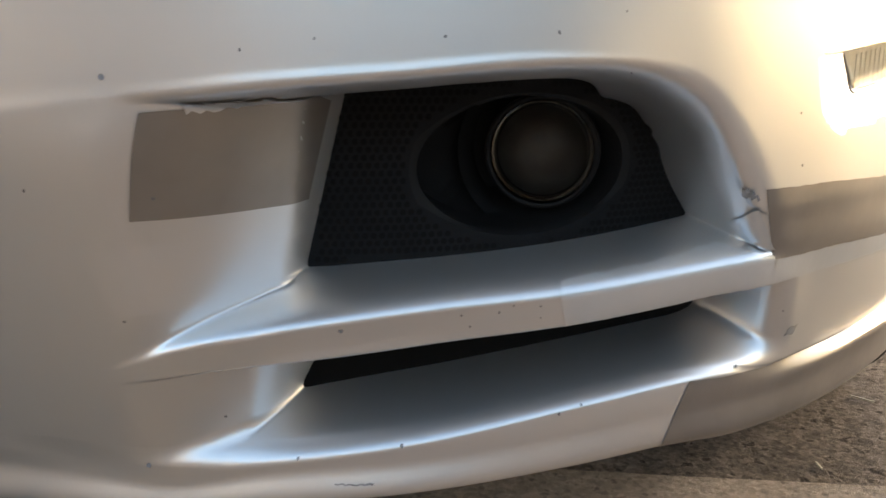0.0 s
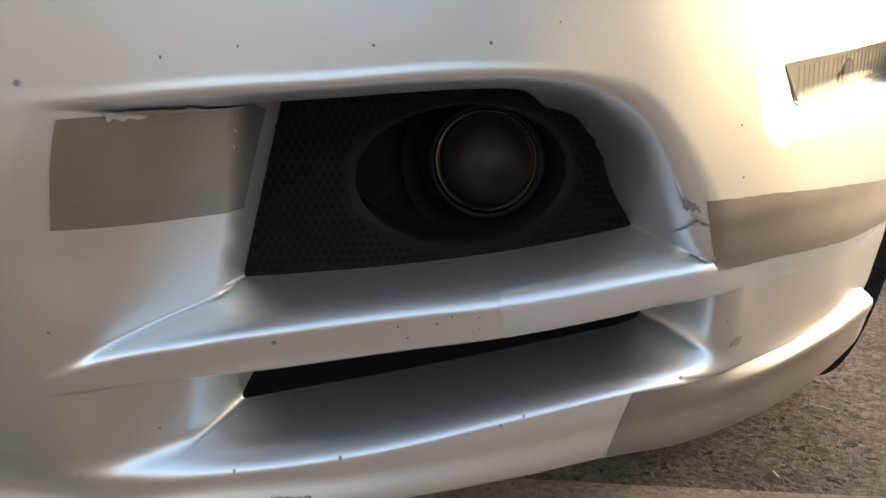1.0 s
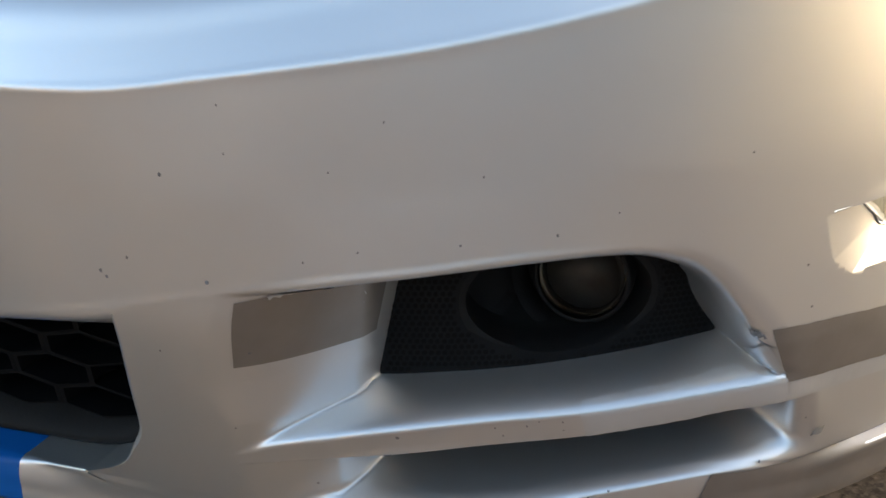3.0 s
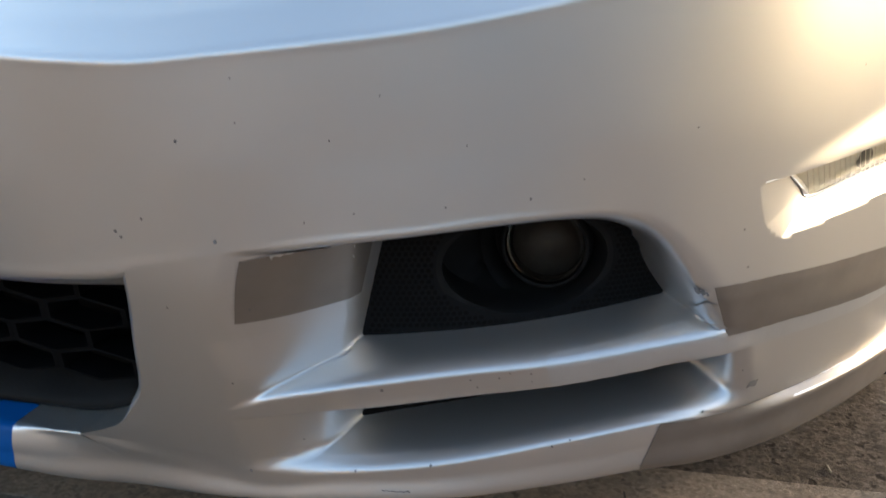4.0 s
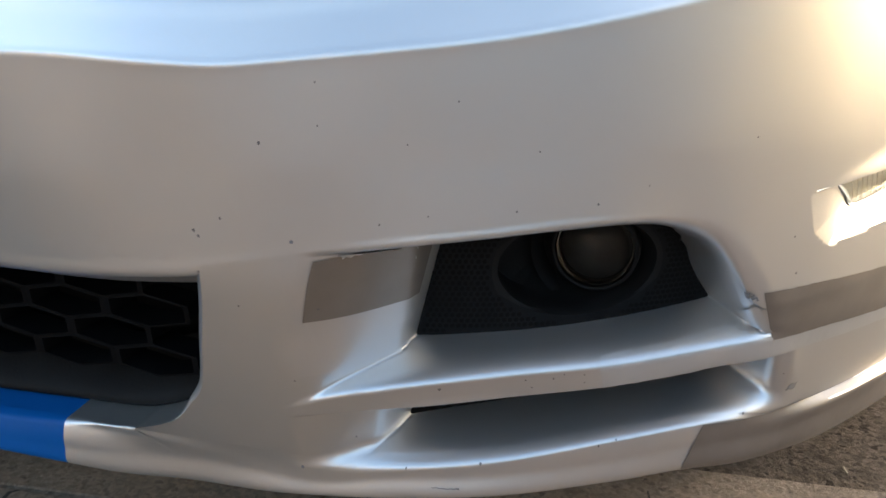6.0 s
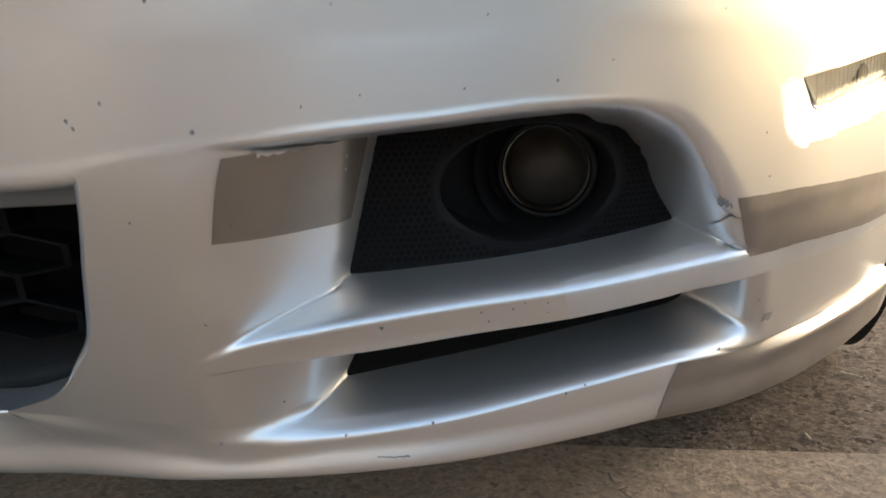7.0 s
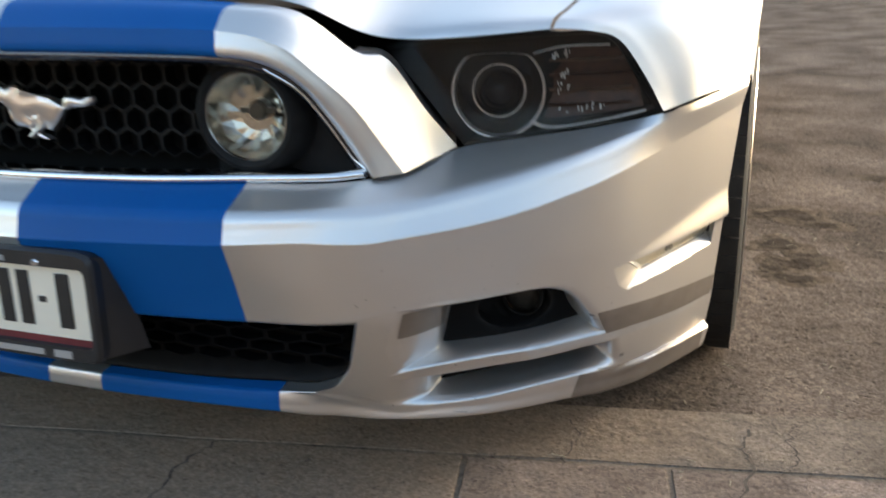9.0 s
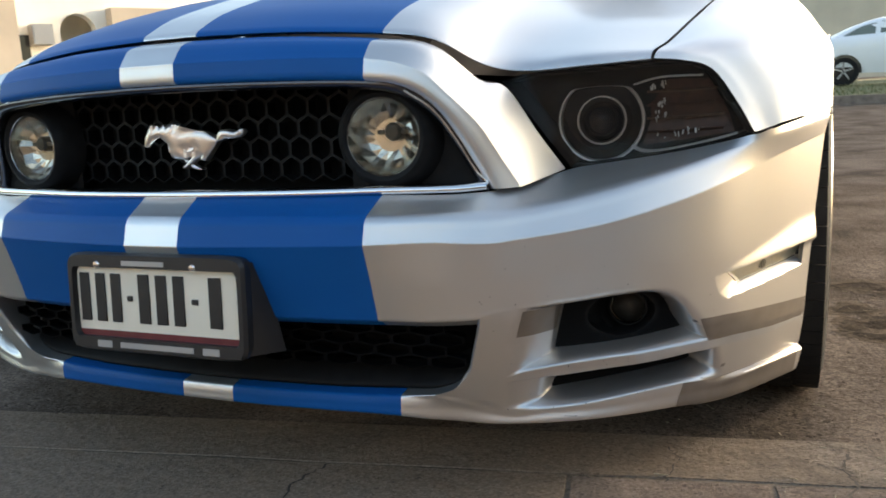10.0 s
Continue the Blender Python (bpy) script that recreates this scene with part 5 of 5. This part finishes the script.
    for q in range(34):
        bm = bmesh.new()
        u = rr.random()
        if q < 9:
            x, z = .682 + .026 * u, .6335 + rr.uniform(-.004, .004)
        elif q < 24:
            x, z = .686 + .022 * u, .598 + rr.uniform(-.016, .016)
        else:
            x, z = .690 + .085 * u, .5575 + .014 * u + rr.uniform(-.004, .004)
        w, h = rr.uniform(.0005, .0013), rr.uniform(.0012, .0042)
        box(bm, -w, w, 0, .002, -h, h, pose(x * sd, .343 + rr.uniform(0, .006), z, rr.uniform(-20, 20), rr.uniform(-15, 15), rr.uniform(-25, 25)))
        part("signal_facet", bm, LAMP_GREY, hl)
    bm = bmesh.new()
    tube(bm, catmull([(.655 * sd, .330, .546), (.672 * sd, .333, .538), (.70 * sd, .338, .5375), (.75 * sd, .352, .545), (.806 * sd, .362, .558)], 6), .0028, 8)
    part("signal_edge", bm, LAMP_GREY, hl, "grey chrome edge")
    bm = bmesh.new()
    tube(bm, catmull([(.660 * sd, .325, .637), (.70 * sd, .327, .646), (.757 * sd, .350, .646)], 6), .0016, 8)
    part("signal_edge", bm, LAMP_GREY, hl, "grey chrome edge")


# side markers
def marker(sd):
    mk = tagged(new("side_marker"), "clear side marker lamp in its pocket")
    mk.parent = car
    bm = bmesh.new()
    up = [(.7963, .3165, .3566), (.83, .3655, .3635), (.865, .4275, .3707), (.8965, .4905, .3772)]
    lo = [(.8095, .3475, .3368), (.835, .3910, .3412), (.862, .4375, .3461), (.8880, .4870, .3508)]
    mi = [tuple((p + q) / 2 + o for p, q, o in zip(u, l, (.0015, -.0025, 0))) for u, l in zip(up, lo)]
    loft(bm, [[(x * sd, y, z) for x, y, z in r] for r in (up, mi, lo)], 5, 5)
    part("lens", bm, MARKER_GLASS, mk, "clear ribbed lens").visible_shadow = False
    bm = bmesh.new()
    loft(bm, [[(x * sd, y + d, z) for x, y, z in r] for r, d in ((up, .001), (up, .012), (mi, .0140), (lo, .012), (lo, .001))], 4, 2)
    for i in (0, -1):
        bm.faces.new([bm.verts.new((r[i][0] * sd, r[i][1] + d, r[i][2])) for r, d in ((up, -.0006), (up, .012), (mi, .014), (lo, .012), (lo, -.0006))])
    part("reflector", bm, MARKER_BACK, mk, "pale lamp reflector", sharp=40)
    bm = bmesh.new()
    tube(bm, catmull([((x - .0006) * sd, y - .0008, z - .0002) for x, y, z in [up[0], tuple((p + q) / 2 for p, q in zip(up[0], lo[0]))] + lo], 5), .0009, 6)
    part("lens_seal", bm, MARKER_BULB, mk, "dark seal along the foot of the lens")
    bm = bmesh.new()
    lathe(bm, [(0, .004), (.006, .0035), (.0085, .001), (.0085, -.004), (.0095, -.006), (.0095, -.010)], Matrix.Translation((.8410 * sd, .4040, .3535)) @ Vector((sd * .8, -.6, 0)).to_track_quat("Z", "Y").to_matrix().to_4x4(), 16)
    part("bulb", bm, MARKER_BULB, mk, "grey bulb holder")
    for k in range(26):
        f = k / 26
        bm = bmesh.new()
        x = .806 + .082 * f
        y = lerp_table(x, [(.797, .3335), (.83, .3830), (.865, .4440), (.8955, .5010)])
        tube(bm, [((x + .003) * sd, y, .3385 + .012 * f), (x * sd, y - .012, .3560 + .0165 * f)], .0003, 5)
        part("lens_rib", bm, MARKER_RIB, mk)
    bm = bmesh.new()
    tube(bm, catmull([(x * sd, y - .001, z + .001) for x, y, z in [(.7835, .2905, .3560), (.80, .3125, .3590), (.83, .3585, .3648), (.865, .4205, .3714), (.898, .487, .3775)]], 4), .0006, 6)
    part("lens_edge", bm, DULL_CHROME, mk, "thin bright edge")


# tape, chips and cracks lie on the bumper skin
bvh = BVHTree.FromObject(bumper, bpy.context.evaluated_depsgraph_get())


def onto(x, z, lift=.0007):
    """The bumper's surface at x, z, seen from the front."""
    h, n, _, _ = bvh.ray_cast(Vector((x, -.5, z)), Vector((0, 1, 0)))
    if h is None:
        return None
    if n.y > 0:
        n = -n
    return h + n * lift


def strip(name, corners, mat, label, nu=30, nv=8, ragged=0.0, lift=.0004, seed=1):
    """A thin strip stuck to the bumper. corners: (x, z) top left, top right, bottom right, bottom left, with more points along top and bottom allowed as two rows."""
    rr = random.Random(seed)
    top, bottom = corners
    bm = bmesh.new()
    rows = []
    jag = [rr.uniform(-ragged, ragged) for _ in range(nu + 1)]
    for j in range(nv + 1):
        line = []
        for i in range(nu + 1):
            u, v = i / nu, j / nv
            tx, tz = lerp_table(u, [(a, b) for a, b, _ in top]), lerp_table(u, [(a, c) for a, _, c in top])
            bx, bz = lerp_table(u, [(a, b) for a, b, _ in bottom]), lerp_table(u, [(a, c) for a, _, c in bottom])
            x, z = tx + (bx - tx) * v, tz + (bz - tz) * v + (jag[i] if j in (0, nv) else 0)
            p = onto(x, z, lift)
            line.append(bm.verts.new(p) if p else None)
        rows.append(line)
    for p, q in zip(rows, rows[1:]):
        for i in range(nu):
            four = (p[i], p[i + 1], q[i + 1], q[i])
            if None not in four and max((four[k].co - four[k - 1].co).length for k in range(4)) < .035:
                bm.faces.new(four).smooth = True
    return part(name, bm, mat, bumper, label, sharp=0)


def rows_of(*pts):
    """Evenly numbered points along an edge."""
    n = len(pts) - 1
    return [(i / n, x, z) for i, (x, z) in enumerate(pts)]


def chip(x, z, r, seed):
    rr = random.Random(seed)
    bm = bmesh.new()
    ring = []
    for k in range(7):
        a = k * 2 * math.pi / 7
        q = r * rr.uniform(.6, 1.1)
        p = onto(x + q * math.cos(a) * .85, z + q * math.sin(a) * 1.1, .0004)
        if p is None:
            bm.free()
            return
        ring.append(bm.verts.new(p))
    bm.faces.new(ring)
    part("paint_chip", bm, CHIP, bumper, sharp=0)


for sd in (1, -1):
    headlamp(sd)
    marker(sd)
strip("tape_patch", (rows_of((.5420, .337), (.560, .338), (.5775, .339)), rows_of((.5285, .2965), (.548, .295), (.5670, .2935))), TAPE, "grey-brown tape over a crack", 26, 14, seed=2)
strip("tape_patch", (rows_of((.7625, .2955), (.80, .2945), (.85, .289), (.9055, .2795)), rows_of((.7715, .2575), (.81, .2575), (.86, .252), (.904, .2485))), TAPE, "grey-brown tape along the bumper corner", 40, 10, .0003, seed=3)
strip("tape_patch", (rows_of((.737, .1905), (.778, .1885), (.818, .1918), (.858, .1960), (.8965, .1952)), rows_of((.724, .1478), (.772, .1482), (.810, .1490), (.850, .1505), (.8890, .1475))), TAPE, "grey-brown tape round the lower lip", 40, 14, .0002, seed=4)
strip("pale_tape", (rows_of((.6745, .2558), (.71, .2598), (.745, .2655), (.772, .2590)), rows_of((.6775, .2345), (.71, .238), (.745, .2415), (.7735, .2440))), TAPE_LIGHT, "pale grey tape on the bar", 34, 12, .0004, seed=5)
strip("pale_tape", (rows_of((.7735, .2570), (.81, .2572), (.86, .2518), (.897, .2487)), rows_of((.7720, .2440), (.81, .2440), (.85, .2425), (.894, .2450))), TAPE_LIGHT, "pale grey tape along the bumper side", 34, 8, .0003, .0003, seed=15)
strip("pale_tape", (rows_of((.748, .276), (.7605, .286)), rows_of((.764, .262), (.7715, .262))), TAPE_LIGHT, "torn pale tape beside the bay", 8, 6, .0006, .0011, seed=6)
strip("pale_tape", (rows_of((.552, .3398), (.566, .3408), (.5785, .3415)), rows_of((.552, .3362), (.566, .3375), (.5785, .3388))), TAPE_LIGHT, "torn white tape edge above the patch", 20, 3, .0008, .0010, seed=8)
strip("crack", (rows_of((.577, .1580), (.585, .1572), (.594, .1575)), rows_of((.577, .1574), (.585, .1565), (.594, .1563))), CHIP, "black crack in the lip", 10, 1, .0006, .0005, seed=7)
strip("crack", (rows_of((.7515, .2975), (.7585, .2935)), rows_of((.7525, .2925), (.7600, .2905))), CHIP, "torn dark crack at the corner of the bay", 8, 3, .0012, .0010, seed=9)
strip("scuff", (rows_of((.788, .2105), (.7935, .2125)), rows_of((.7865, .2055), (.792, .2065))), SCUFF, "faint grey scuff", 5, 4, .0010, .0004, seed=12)
CHIPS = [(.534, .349, 17), (.575, .358, 9), (.597, .362, 8), (.637, .363, 11), (.674, .365, 13), (.775, .330, 9), (.779, .305, 11), (.537, .305, 12), (.489, .355, 16), (.491, .352, 15), (.503, .362, 12), (.525, .401, 14), (.550, .409, 9), (.588, .399, 8), (.646, .394, 8), (.747, .395, 9), (.697, .373, 8), (.497, .170, 20), (.529, .192, 13), (.561, .171, 13), (.606, .175, 14), (.675, .183, 12), (.685, .186, 11)]
CHIPS2 = [(.761, .193, 13), (.589, .242, 18), (.635, .245, 10), (.638, .239, 11), (.650, .245, 11), (.656, .248, 10), (.667, .2465, 10), (.667, .2405, 8), (.783, .223, 11), (.787, .206, 12), (.502, .310, 9), (.515, .253, 9), (.55, .43, 8), (.61, .42, 7), (.70, .35, 7), (.83, .42, 7)]
for k, (cx, cz, cr) in enumerate(CHIPS + CHIPS2):
    chip(cx, cz, cr * .000072, k)
